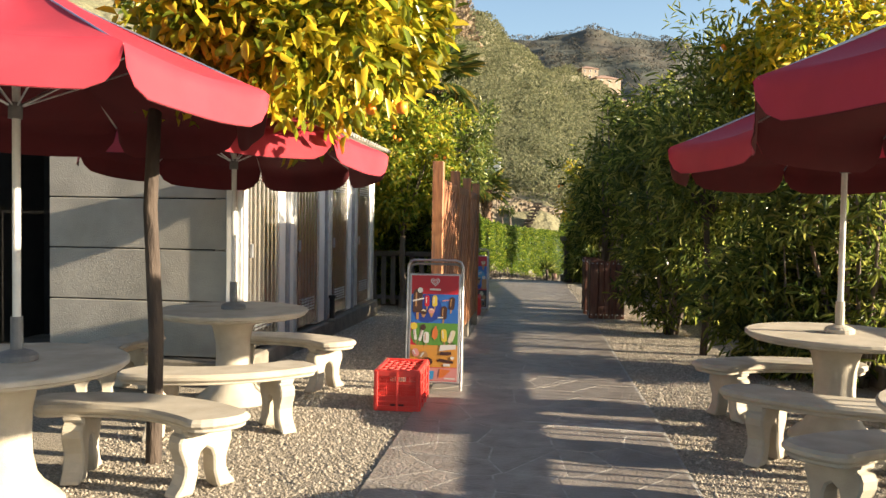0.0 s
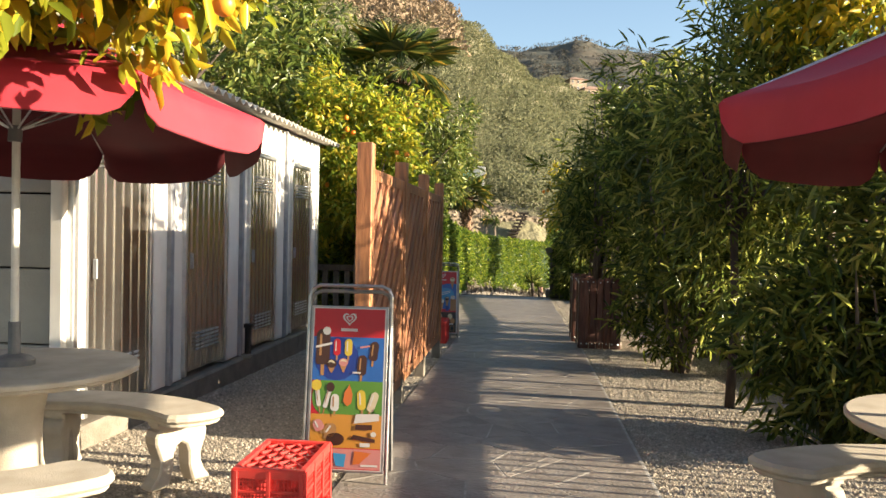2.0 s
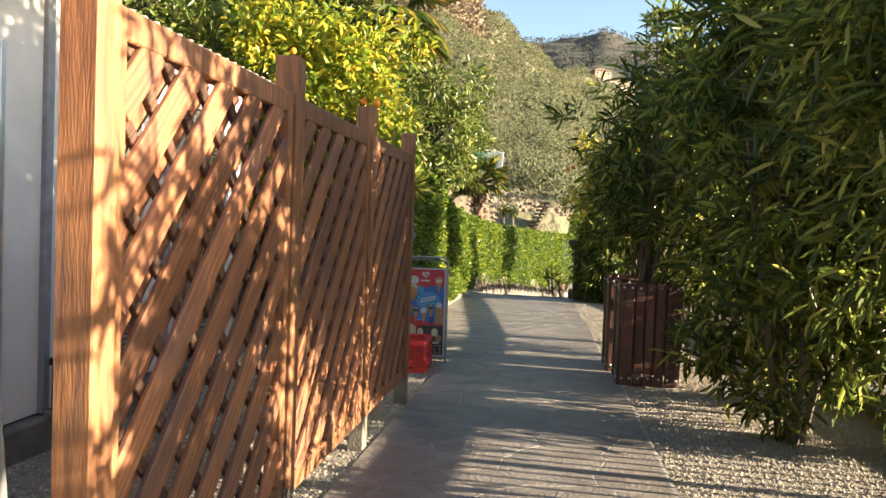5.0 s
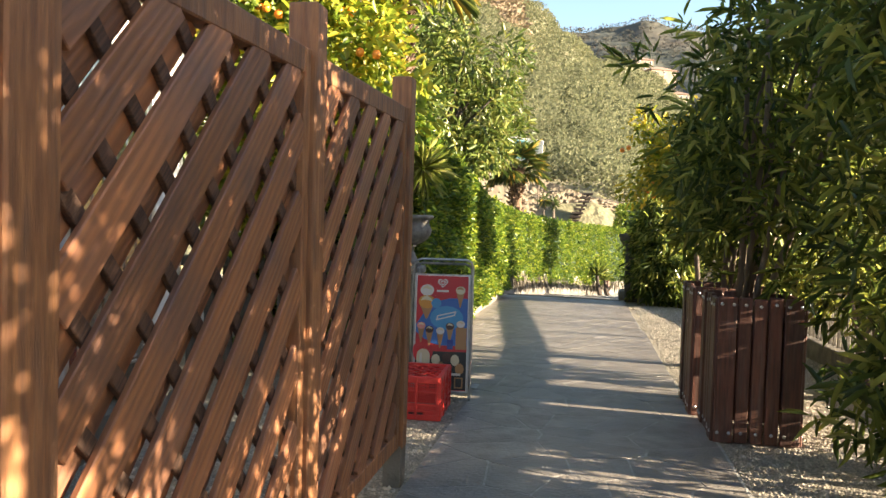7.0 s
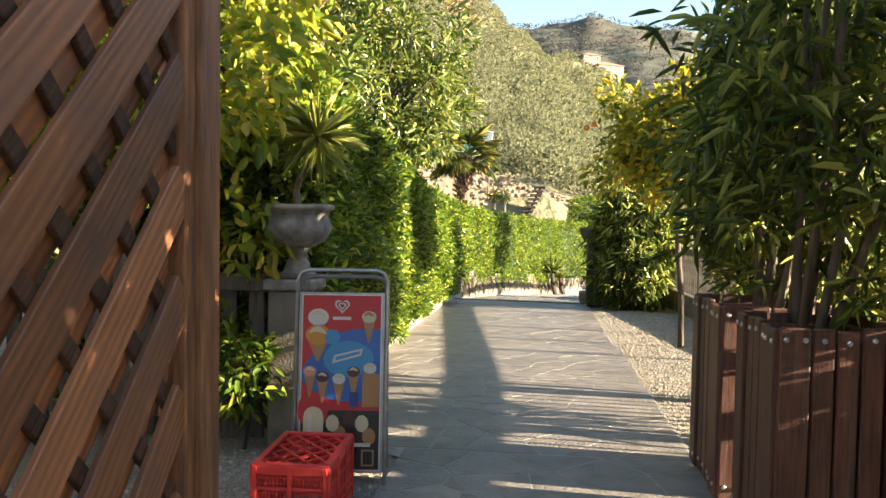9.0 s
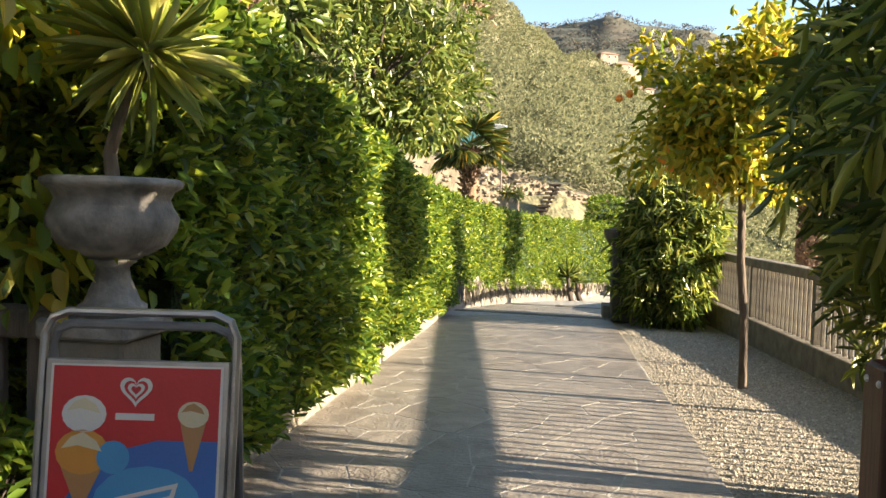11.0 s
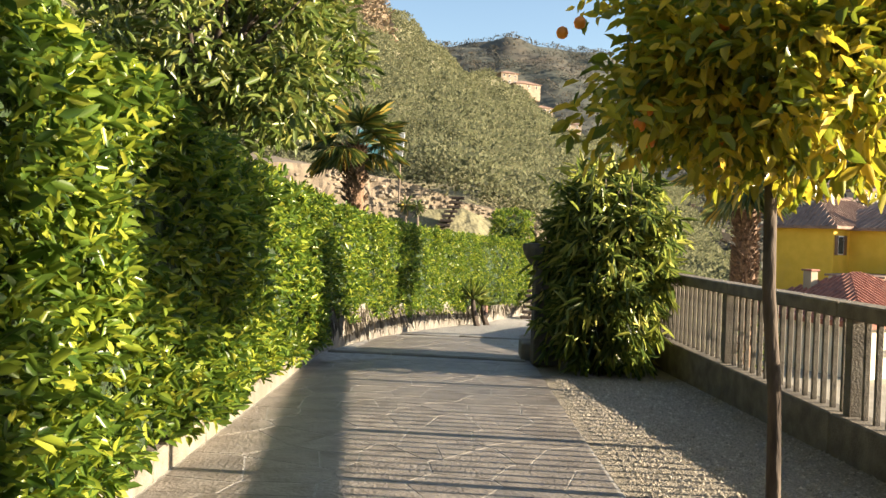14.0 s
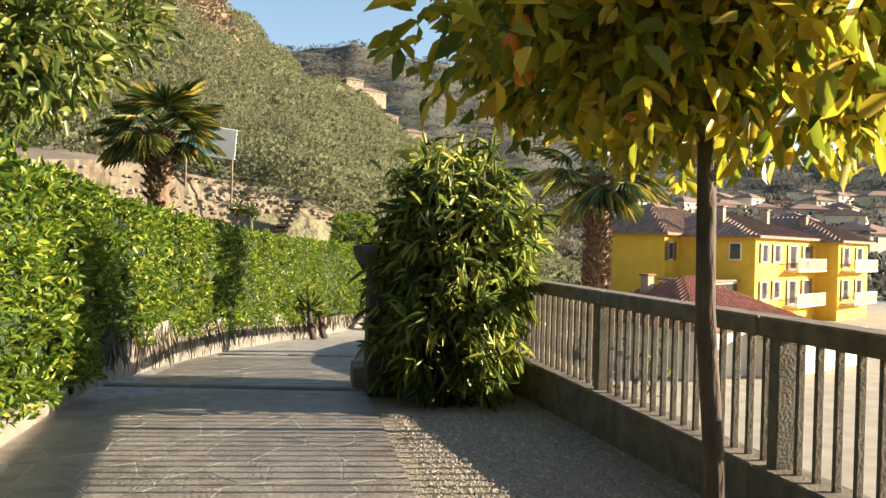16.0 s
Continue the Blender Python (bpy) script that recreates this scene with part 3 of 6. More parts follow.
def crazy_paving(x0, x1, y0, y1, cell, seed):
    """Irregular flags that fill a strip: outlines with an open joint."""
    rnd = random.Random(seed)
    nx, ny = max(2, round((x1 - x0) / cell)), max(2, round((y1 - y0) / cell))
    seeds = [((i + 0.5 + rnd.uniform(-0.5, 0.5)) * (x1 - x0) / nx + x0, (j + 0.5 + rnd.uniform(-0.5, 0.5)) * (y1 - y0) / ny + y0)
             for j in range(ny) for i in range(nx) if rnd.random() > 0.2]
    flags = []
    for sx, sy in seeds:
        poly = [(x0, y0), (x1, y0), (x1, y1), (x0, y1)]
        for ox, oy in seeds:
            dx, dy = ox - sx, oy - sy
            d = math.hypot(dx, dy)
            if 0 < d < cell * 4.5:
                poly = inside_poly(poly, (((sx + ox) / 2 - dx / d * 0.005, (sy + oy) / 2 - dy / d * 0.005), (dx / d, dy / d)))
                if len(poly) < 3:
                    break
        if len(poly) >= 3:
            flags.append(((sx, sy), poly))
    return flags


def path_bed():
    b = bmesh.new()
    left = [(-0.97, -6), (-0.97, 6), (-0.97, 15.4), (-1.9, 15.9), (-1.9, 26.4), (-1.72, 29.9), (-1.28, 33.6), (-0.36, 38.8), (0.5, 42.2), (2.2, 45.4)]
    right = [(0.92, -6), (0.92, 6), (0.92, 15.4), (0.86, 15.9), (0.74, 26.4), (0.95, 29.9), (1.2, 33.6), (2.2, 38.8), (3.3, 42.2), (4.6, 44.4)]
    rows = []
    for (ax, ay), (bx, by) in zip(left, right):
        rows.append([b.verts.new((ax + (bx - ax) * k / 6, ay + (by - ay) * k / 6, gz(ay + (by - ay) * k / 6) - 0.0005)) for k in range(7)])
    for lo, hi in zip(rows, rows[1:]):
        for k in range(6):
            b.faces.new((lo[k], lo[k + 1], hi[k + 1], hi[k]))
    return tagged(new("path", mesh_of("path", b, M["mortar"])), "grey crazy-paved stone path with worn joints", "path", kind="structure")


path = path_bed()


def kerb_run(points, w, h, name, label):
    """A low kerb along a line of (x, y)."""
    b = None
    for (ax, ay), (bx, by) in zip(points, points[1:]):
        n = max(1, round(math.hypot(bx - ax, by - ay) / 1.0))
        for k in range(n):
            px, py = ax + (bx - ax) * k / n, ay + (by - ay) * k / n
            qx, qy = ax + (bx - ax) * (k + 1) / n, ay + (by - ay) * (k + 1) / n
            a = math.atan2(qy - py, qx - px)
            b = box(math.hypot(qx - px, qy - py) - 0.006, w, h + 0.1, 0.012, (0, 0, 0), b,
                    Matrix.Translation(((px + qx) / 2, (py + qy) / 2, gz((py + qy) / 2) + h / 2 - 0.05)) @ Matrix.Rotation(a, 4, "Z"))
    return tagged(new(name, mesh_of(name, b, M["kerb"])), label, "kerb", kind="structure")


kerb_run([(-1.96, 15.95), (-1.97, 26.55)], 0.14, 0.17, "kerb", "pale worn concrete kerb under the hedge")
kerb_run([(-1.83, 26.58), (0.7, 26.14)], 0.12, 0.02, "threshold", "pale flush stone strip across the path")
kerb_run([(-1.3, 32.35), (1.08, 31.8)], 0.14, 0.02, "threshold", "pale flush stone strip across the ramp")

# ---- the hut ----
HX, HY0, HY1, HZ0, HZ1 = -2.92, 7.45, 13.62, 0.12, 2.69
JOINTS = (7.45, 8.93, 10.6, 12.14, 13.62)


def louvre(parent, y0, y1, z0, z1, x, rows, cols, mat):
    b = None
    for i in range(cols):
        for j in range(rows):
            cy, cz = y0 + (i + 0.5) * (y1 - y0) / cols, z0 + (j + 0.5) * (z1 - z0) / rows
            b = box(0.012, (y1 - y0) / cols * 0.62, (z1 - z0) / rows * 0.5, 0, (0, 0, 0), b, pose(x, cy, cz, 0, 30, 0))
    part("vent", b, mat, parent, "pressed louvre slots")


def corrugated_door(y0, y1, z0, z1, group):
    d = thing("metal_door", "ribbed galvanised metal door with louvre slots, closed", "door", pose(HX, 0, 0), group)
    b = bmesh.new()
    cols = []
    n = max(3, round((y1 - y0 - 0.06) / 0.125))
    w = (y1 - y0 - 0.06) / n
    prof = []
    for i in range(n):
        s = y0 + 0.03 + i * w
        prof += [(s, 0.0), (s + w * 0.78, 0.0), (s + w * 0.84, 0.009), (s + w * 0.94, 0.009)]
    prof.append((y1 - 0.03, 0.0))
    for y, x in prof:
        cols.append((b.verts.new((0.012 + x, y, z0 + 0.03)), b.verts.new((0.012 + x, y, z1 - 0.03))))
    for (a, c), (e, f) in zip(cols, cols[1:]):
        b.faces.new((a, e, f, c))
    part("leaf", b, M["sheet"], d)
    part("frame", box(0.05, 0.045, z1 - z0, 0.004, (0.01, y0, (z0 + z1) / 2)), M["alu"], d)
    part("frame", box(0.05, 0.045, z1 - z0, 0.004, (0.01, y1, (z0 + z1) / 2)), M["alu"], d)
    part("frame", box(0.05, y1 - y0 - 0.05, 0.045, 0.004, (0.012, (y0 + y1) / 2, z1)), M["alu"], d)
    m = (y0 + y1) / 2
    louvre(d, m - 0.28, m + 0.28, z1 - 0.42, z1 - 0.24, 0.035, 5, 5, M["alu"])
    louvre(d, m - 0.28, m + 0.28, z0 + 0.2, z0 + 0.38, 0.035, 5, 5, M["alu"])
    part("handle", box(0.03, 0.018, 0.14, 0.004, (0.04, y0 + 0.09, (z0 + z1) / 2 - 0.05)), M["trimgrey"], d, "small dark handle")


def build_hut():
    hut = thing("hut", "pale concrete-panel hut with grey joint strips", "hut", kind="structure")
    part("plinth", box(3.0, HY1 - HY0 + 0.3, 0.5, 0.02, (HX - 1.42, (HY0 + HY1) / 2, HZ0 - 0.26)), M["kerb"], hut, "rough concrete plinth")
    doors = ((7.62, 8.56), (9.22, 10.17), (10.82, 11.72), (12.36, 13.24))
    for (a, c), (d0, d1) in zip(zip(JOINTS, JOINTS[1:]), doors):
        zt = 2.3
        part("wall_panel", box(0.1, d0 - a, HZ1 - HZ0, 0.006, (HX - 0.05, (a + d0) / 2, (HZ0 + HZ1) / 2)), M["panel"], hut)
        part("wall_panel", box(0.1, c - d1, HZ1 - HZ0, 0.006, (HX - 0.05, (c + d1) / 2, (HZ0 + HZ1) / 2)), M["panel"], hut)
        part("wall_panel", box(0.096, d1 - d0, HZ1 - zt, 0.006, (HX - 0.052, (d0 + d1) / 2, (HZ1 + zt) / 2)), M["panel"], hut)
        corrugated_door(d0, d1, HZ0 + 0.02, zt, "doors of the hut")
    for y in JOINTS[1:-1]:
        part("joint_strip", box(0.05, 0.07, HZ1 - HZ0, 0.006, (HX + 0.012, y, (HZ0 + HZ1) / 2)), M["trimgrey"], hut)
    for y in (JOINTS[0] + 0.03, JOINTS[-1] - 0.03):
        part("corner_strip", box(0.05, 0.06, HZ1 - HZ0, 0.006, (HX + 0.012, y, (HZ0 + HZ1) / 2)), M["alu"], hut)
    # end wall of four boards
    zs = (HZ0, 0.67, 1.18, 1.68, HZ1)
    for z0, z1 in zip(zs, zs[1:]):
        part("board", box(1.86, 0.07, z1 - z0 - 0.012, 0.006, (HX - 1.03, HY0 + 0.02, (z0 + z1) / 2)), M["endwall"], hut)
    part("post", box(0.09, 0.1, HZ1 - HZ0, 0.008, (HX - 0.06, HY0 + 0.0, (HZ0 + HZ1) / 2)), M["panel"], hut, "pale corner post")
    # back and bay walls hold the open bay's shade as a near-black colour
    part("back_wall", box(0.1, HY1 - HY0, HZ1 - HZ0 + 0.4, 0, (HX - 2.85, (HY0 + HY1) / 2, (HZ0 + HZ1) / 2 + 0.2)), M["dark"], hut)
    part("rear_end_wall", box(2.75, 0.08, HZ1 - HZ0 + 0.1, 0, (HX - 1.44, HY1 - 0.06, (HZ0 + HZ1) / 2)), M["panel"], hut)
    part("bay_wall", box(0.9, 0.08, HZ1 - HZ0 + 0.1, 0, (HX - 2.44, HY0 + 1.2, (HZ0 + HZ1) / 2)), M["dark"], hut, "near-black wall for the shade in the open bay")
    # corrugated roof, rising to the back
    b = bmesh.new()
    ny, rows = 190, []
    for i in range(ny):
        y = HY0 - 0.3 + i * (HY1 - HY0 + 0.75) / (ny - 1)
        z = 0.029 * math.sin(2 * math.pi * y / 0.177)
        rows.append((b.verts.new((HX + 0.22, y, 2.72 + z)), b.verts.new((HX - 3.2, y, 3.2 + z)),
                     b.verts.new((HX + 0.22, y, 2.708 + z)), b.verts.new((HX - 3.2, y, 3.188 + z))))
    for p, q in zip(rows, rows[1:]):
        b.faces.new((p[0], q[0], q[1], p[1]))
        b.faces.new((p[2], p[3], q[3], q[2]))
        b.faces.new((p[0], p[2], q[2], q[0]))
    part("roof", b, M["fibre"], hut, "grey corrugated fibre-cement roof")
    stub = thing("drainpipe_stub", "short black pipe on a joint of the hut wall", "pipe", pose(HX + 0.1, 10.62, HZ0))
    part("pipe", tube([(0, 0, 0.02), (0, 0, 0.3)], 0.035, 10), M["dark"], stub)
    part("collar", tube([(0, 0, 0.3), (0, 0, 0.34)], 0.05, 10), M["dark"], stub)
    part("foot", box(0.12, 0.12, 0.05, 0.01, (0, 0, 0)), M["kerb"], stub)


build_hut()

# ---- lattice fence ----
FX = -1.04


def lattice_panel(y0, y1, z0, z1, group):
    f = thing("lattice_panel", "brown stained wooden lattice screen panel with weathered diagonal slats", "fence", pose(FX, (y0 + y1) / 2, 0), group)
    h0 = (y1 - y0) / 2
    w = 0.055
    for s in (-1, 1):
        part("stile", box(0.075, w, z1 - z0, 0.005, (0, s * (h0 - w / 2), (z0 + z1) / 2)), M["wood"], f)
    for z in (z0 + 0.045, z1 - 0.045):
        part("rail", box(0.071, 2 * h0 - 2 * w, 0.09, 0.005, (0, 0, z)), M["wood"], f)
    iy, iz0, iz1 = h0 - w, z0 + 0.08, z1 - 0.08
    ang = math.radians(45)
    cache = {}
    layers = ((0.023, 1, 0.19, 0.112, 0.0, "slat"), (0.002, -1, 0.155, 0.045, 0.0, "batten"), (-0.019, 1, 0.19, 0.118, 0.095, "slat"))
    for side, sgn, step, width, shift, kind in layers:
        d = Vector((0, math.cos(ang), sgn * math.sin(ang)))
        nrm = Vector((0, -sgn * math.sin(ang), math.cos(ang)))
        c0 = Vector((0, 0, (iz0 + iz1) / 2))
        reach = (2 * iy * math.sin(ang) + (iz1 - iz0) * math.cos(ang)) / 2
        n = int(reach / step) + 1
        for k in range(-n, n + 1):
            o = c0 + nrm * (k * step + shift)
            lo, hi = -9.0, 9.0
            for comp, a, bb in ((1, -iy, iy), (2, iz0, iz1)):
                t0, t1 = (a - o[comp]) / d[comp], (bb - o[comp]) / d[comp]
                lo, hi = max(lo, min(t0, t1)), min(hi, max(t0, t1))
            if hi - lo < 0.1:
                continue
            L = round((hi - lo) + 0.03, 2)
            if (L, width) not in cache:
                cache[(L, width)] = mesh_of(kind, box(L, width, 0.019, 0.003), M[kind])
            mid = o + d * ((lo + hi) / 2)
            rot = Matrix((d, nrm, Vector((1, 0, 0)))).transposed().to_4x4()
            part(kind, cache[(L, width)], None, f, m=Matrix.Translation((side, mid.y, mid.z)) @ rot)
    return f


def fence_post(y, ztop, group):
    p = thing("fence_post", "square reddish-brown stained timber fence post", "post", pose(FX, y, 0), group)
    part("shaft", box(0.11, 0.11, ztop - gz(y) + 0.02 - 0.22, 0.006, (0, 0, (ztop + gz(y) + 0.2) / 2)), M["wood"], p)
    part("shoe", box(0.1, 0.12, 0.24, 0.005, (0, 0, gz(y) + 0.1)), M["kerb"], p, "concrete foot")


POSTS = (8.02, 9.6, 11.12, 12.62)
for y in POSTS:
    fence_post(y, 2.1, "posts of the lattice fence")
for a, c in zip(POSTS, POSTS[1:]):
    lattice_panel(a + 0.06, c - 0.06, 0.08, 1.93, "panels of the lattice fence")

# ---- railing along the terrace edge ----
BALUSTER_STEP = 0.14


def rail_top(y):
    """Height of the handrail's top: falling with the terrace at first, level along the hedge."""
    return float(np.interp(y, (6, 10, 17, 26.4, 42.2), (1.05, 1.0, 0.765, 0.765, -0.7)))


def rail_kerb(y):
    return float(np.interp(y, (6, 10, 17, 26.4, 42.2), (0.22, 0.13, -0.03, -0.03, -1.5)))


def build_railing():
    r = thing("railing", "weathered concrete railing with thin upright balusters on a low kerb", "railing", kind="structure")
    meshes = {}
    y, ye, k = -4.0, 42.0, 0
    while y < ye:
        name, sx, sy = ("railing_post", 0.11, 0.09) if k % 16 == 9 else ("baluster", 0.042, 0.027)
        lo, hi = rail_kerb(y) - 0.01, rail_top(y) - 0.1
        key = (name, round(hi - lo, 2))
        if key not in meshes:
            meshes[key] = mesh_of(name, box(sx, sy, key[1] + 0.012, 0.005), M["rail"])
        part(name, meshes[key], None, r, m=pose(rail_x(y), y, (lo + hi) / 2))
        y += BALUSTER_STEP
        k += 1
    a = -4.0
    while a < ye - 0.1:
        c = min(a + 2.0, ye)
        ang = math.degrees(math.atan2(rail_x(c) - rail_x(a), c - a))
        x, yy = (rail_x(a) + rail_x(c)) / 2, (a + c) / 2
        tilt = math.degrees(math.atan2(rail_top(c) - rail_top(a), c - a))
        part("handrail", box(0.19, c - a - 0.004, 0.11, 0.012, (0, 0, -0.055)), M["rail"], r, m=pose(x, yy, (rail_top(a) + rail_top(c)) / 2, tilt, 0, -ang))
        tilt = math.degrees(math.atan2(rail_kerb(c) - rail_kerb(a), c - a))
        top = (rail_kerb(a) + rail_kerb(c)) / 2
        deep = top - gz(c) + 0.25
        part("kerb", box(0.24, c - a - 0.004, deep, 0.012, (0, 0, -deep / 2)), M["rail"], r, m=pose(x, yy, top, tilt, 0, -ang))
        a = c
    # a few bare trailing stems on the outer side
    rnd = random.Random(31)
    for n, yv in enumerate((23.7, 23.9, 24.6, 25.9, 26.1)):
        v = thing("trailing_stem", "thin bare stem trailing outside the railing", "plant", pose(rail_x(yv) + 0.2, yv, YARD_Z), "trailing stems")
        pts = [(0.0, 0.0, 0.0), (0.03, 0.0, 2.4)]
        for q in range(7):
            pts.append((rnd.uniform(0.0, 0.08), rnd.uniform(-0.12, 0.12), 4.4 + q * 0.16))
        part("stem", tube(pts, [0.03, 0.02] + [0.008] * 7, 5), M["barkbrown"], v)
        P = np.array([(0.04, rnd.uniform(-0.15, 0.15), rnd.uniform(4.5, 5.4)) for q in range(26)])
        part("leaves", leaf_mesh("leaves", P, RNG.normal(size=P.shape), 0.07 + 0.05 * RNG.random(26), 0.3, M["magnolia"]), None, v)


build_railing()

# ---- concrete tables, benches, umbrellas ----
def arc_bench(name_group, m):
    """A curved concrete bench on two scrolled feet; its arc is centred on the origin."""
    t = thing("curved_bench", "curved cream concrete garden bench on scrolled feet", "bench", m, name_group)
    rm, hw, half = 1.06, 0.18, math.radians(31)

    def ring(shrink):
        w, n = hw - shrink, 14
        pts = [((rm + w) * math.cos(a), (rm + w) * math.sin(a)) for a in (half * (2 * k / n - 1) for k in range(n + 1))]
        for k in range(1, 8):
            r, a = rm + w * math.cos(math.pi * k / 8), half + (0.1 - shrink * 0.8) * math.sin(math.pi * k / 8)
            pts.append((r * math.cos(a), r * math.sin(a)))
        pts += [((rm - w) * math.cos(a), (rm - w) * math.sin(a)) for a in (half * (1 - 2 * k / n) for k in range(n + 1))]
        for k in range(1, 8):
            r, a = rm - w * math.cos(math.pi * k / 8), -half - (0.1 - shrink * 0.8) * math.sin(math.pi * k / 8)
            pts.append((r * math.cos(a), r * math.sin(a)))
        return pts
    seat = slab(ring(0.022), 0.372, 0.394, bev=0.006)
    join(seat, slab(ring(0.0), 0.392, 0.445, bev=0.017))
    part("seat", seat, M["concrete"], t)
    prof = ((-0.195, 0.0), (-0.085, 0.0), (-0.07, 0.03), (-0.052, 0.1), (-0.05, 0.18), (-0.033, 0.225), (0.0, 0.245), (0.033, 0.225), (0.05, 0.18),
            (0.052, 0.1), (0.07, 0.03), (0.085, 0.0), (0.195, 0.0), (0.19, 0.018), (0.155, 0.06), (0.135, 0.11), (0.132, 0.16), (0.15, 0.21),
            (0.168, 0.255), (0.17, 0.295), (0.155, 0.325), (0.135, 0.335), (0.135, 0.35), (0.155, 0.355), (0.155, 0.374),
            (-0.155, 0.374), (-0.155, 0.355), (-0.135, 0.35), (-0.135, 0.335), (-0.155, 0.325), (-0.17, 0.295), (-0.168, 0.255),
            (-0.15, 0.21), (-0.132, 0.16), (-0.135, 0.11), (-0.155, 0.06), (-0.19, 0.018))
    for s in (-1, 1):
        a = s * half * 0.7
        foot = slab(prof, -0.058, 0.058, bev=0.012)
        turn = Matrix.Rotation(a, 4, "Z") @ Matrix.Translation((1.06, 0, 0)) @ Matrix.Rotation(math.pi / 2, 4, "X")
        part("foot", foot, M["concrete"], t, m=turn)
    return t


def round_table(m, group):
    t = thing("round_table", "round cream concrete garden table on a flared pedestal", "table", m, group)
    part("tabletop", lathe([(0.0, 0.69), (0.5, 0.69), (0.56, 0.7), (0.585, 0.712), (0.585, 0.722), (0.605, 0.73), (0.605, 0.75), (0.595, 0.757), (0.0, 0.757)], 48), M["concrete"], t, smooth=False)
    part("pedestal", lathe([(0.3, -0.02), (0.295, 0.025), (0.26, 0.06), (0.2, 0.11), (0.16, 0.17), (0.14, 0.26), (0.135, 0.38), (0.14, 0.5), (0.16, 0.6), (0.19, 0.66), (0.205, 0.69)], 28), M["concrete"], t, smooth=True)
    return t


def umbrella(m, group, rim, r, pole_mat, base_mat, spin, lean=0.0):
    u = thing("garden_umbrella", "open red canvas garden umbrella with a scalloped valance", "umbrella", m, group)
    part("pole", tube([(0, 0, 0.76), (0, 0, rim + 0.52)], 0.02, 12), pole_mat, u)
    part("sleeve", tube([(0, 0, 0.76), (0, 0, 0.98)], 0.03, 12), base_mat, u)
    part("collar", lathe([(0.1, 0.758), (0.1, 0.785), (0.08, 0.8), (0.035, 0.815)], 20), base_mat, u)
    peak = rim + 0.56
    tip = Matrix.Translation((0, 0, rim)) @ Matrix.Rotation(radians(lean), 4, "X") @ Matrix.Translation((0, 0, -rim))
    corner = [Vector((r * math.cos(spin + k * math.pi / 4), r * math.sin(spin + k * math.pi / 4), rim)) for k in range(8)]
    for k in range(8):
        a, c = corner[k], corner[(k + 1) % 8]
        b = bmesh.new()
        n, rows = 12, []
        for i in range(n + 1):
            f = i / n
            row = []
            for j in range(n + 1):
                g = 0.5 - 0.5 * math.cos(math.pi * j / n)
                e = a.lerp(c, g)
                p = Vector((0, 0, peak)).lerp(e, f)
                p.z -= 0.07 * math.sin(math.pi * f) * (0.4 + 0.6 * math.sin(math.pi * g)) + 0.03 * f * math.sin(math.pi * g)
                if f < 0.02:
                    p = Vector((0.0005 * math.cos(spin + (k + g) * math.pi / 4), 0.0005 * math.sin(spin + (k + g) * math.pi / 4), peak))
                row.append(b.verts.new(p))
            rows.append(row)
        # valance: hangs with rounded ends
        last = rows[-1]
        width = (c - a).length
        for drop in (0.35, 0.7, 1.0):
            row = []
            for j in range(n + 1):
                g = 0.5 - 0.5 * math.cos(math.pi * j / n)
                edge = min(1.0, min(g, 1 - g) * width / 0.15)
                hang = 0.19 * (0.12 + 0.88 * math.sqrt(max(0.0, 1 - (1 - edge) ** 2)))
                base = a.lerp(c, g)
                base.z -= 0.03 * math.sin(math.pi * g)
                outw = Vector((base.x, base.y, 0)).normalized()
                ripple = 0.008 * math.sin(g * 11 + k * 2.3) * drop
                row.append(b.verts.new(base + outw * (0.02 * drop + ripple) + Vector((0, 0, -hang * drop))))
            rows.append(row)
        for lo, hi in zip(rows, rows[1:]):
            for j in range(n):
                b.faces.new((lo[j], hi[j], hi[j + 1], lo[j + 1]))
        # second sheet just inside the panel, coloured as the shade under it
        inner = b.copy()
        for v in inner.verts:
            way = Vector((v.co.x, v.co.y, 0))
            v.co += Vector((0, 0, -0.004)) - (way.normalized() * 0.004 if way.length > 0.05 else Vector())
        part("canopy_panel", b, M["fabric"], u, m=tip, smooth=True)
        part("lining", inner, M["lining"], u, "maroon underside sheet with the canopy's shade in its colour", m=tip, smooth=True)
        part("rib", tube([(0, 0, peak - 0.03), corner[k] + Vector((0, 0, -0.012))], 0.006, 5), M["alu"], u, m=tip)
        mid = Vector((0, 0, peak)).lerp(corner[k], 0.55) + Vector((0, 0, -0.03))
        part("strut", tube([(0, 0, rim - 0.12), mid], 0.005, 5), M["alu"], u, m=tip)
    part("runner", tube([(0, 0, rim - 0.17), (0, 0, rim - 0.09)], 0.034, 12), M["pole_grey"], u, m=tip)
    part("finial", lathe([(0.03, peak - 0.01), (0.03, peak + 0.03), (0.012, peak + 0.07)], 12), M["pole_grey"], u, m=tip)
    return u


SETS = (  # table x, y; umbrella x, y, rim height, canopy turn, lean, radius
    (-2.7, 3.72, -2.64, 3.75, 2.15, radians(7.3), -2.8, 1.25),
    (-2.5, 6.28, -2.5, 6.28, 2.07, radians(10), -4.5, 1.23),
    (2.08, 5.9, 2.1, 5.9, 2.05, radians(3), -3.0, 1.2),
    (2.05, 3.5, 2.04, 3.52, 2.09, radians(8), -4.0, 1.2),
)
BENCHES = (  # centre of the arc x, y and bearing of the bench
    (-2.38, 3.25, 81), (-2.7, 3.6, 190), (-2.42, 5.93, 81), (-2.62, 6.25, -66), (-2.5, 6.3, 186),
    (2.02, 5.5, 99), (2.16, 6.08, 250), (2.1, 5.9, 0), (2.03, 3.2, 99), (2.1, 3.5, 0),
)
first_table = first_bench = None
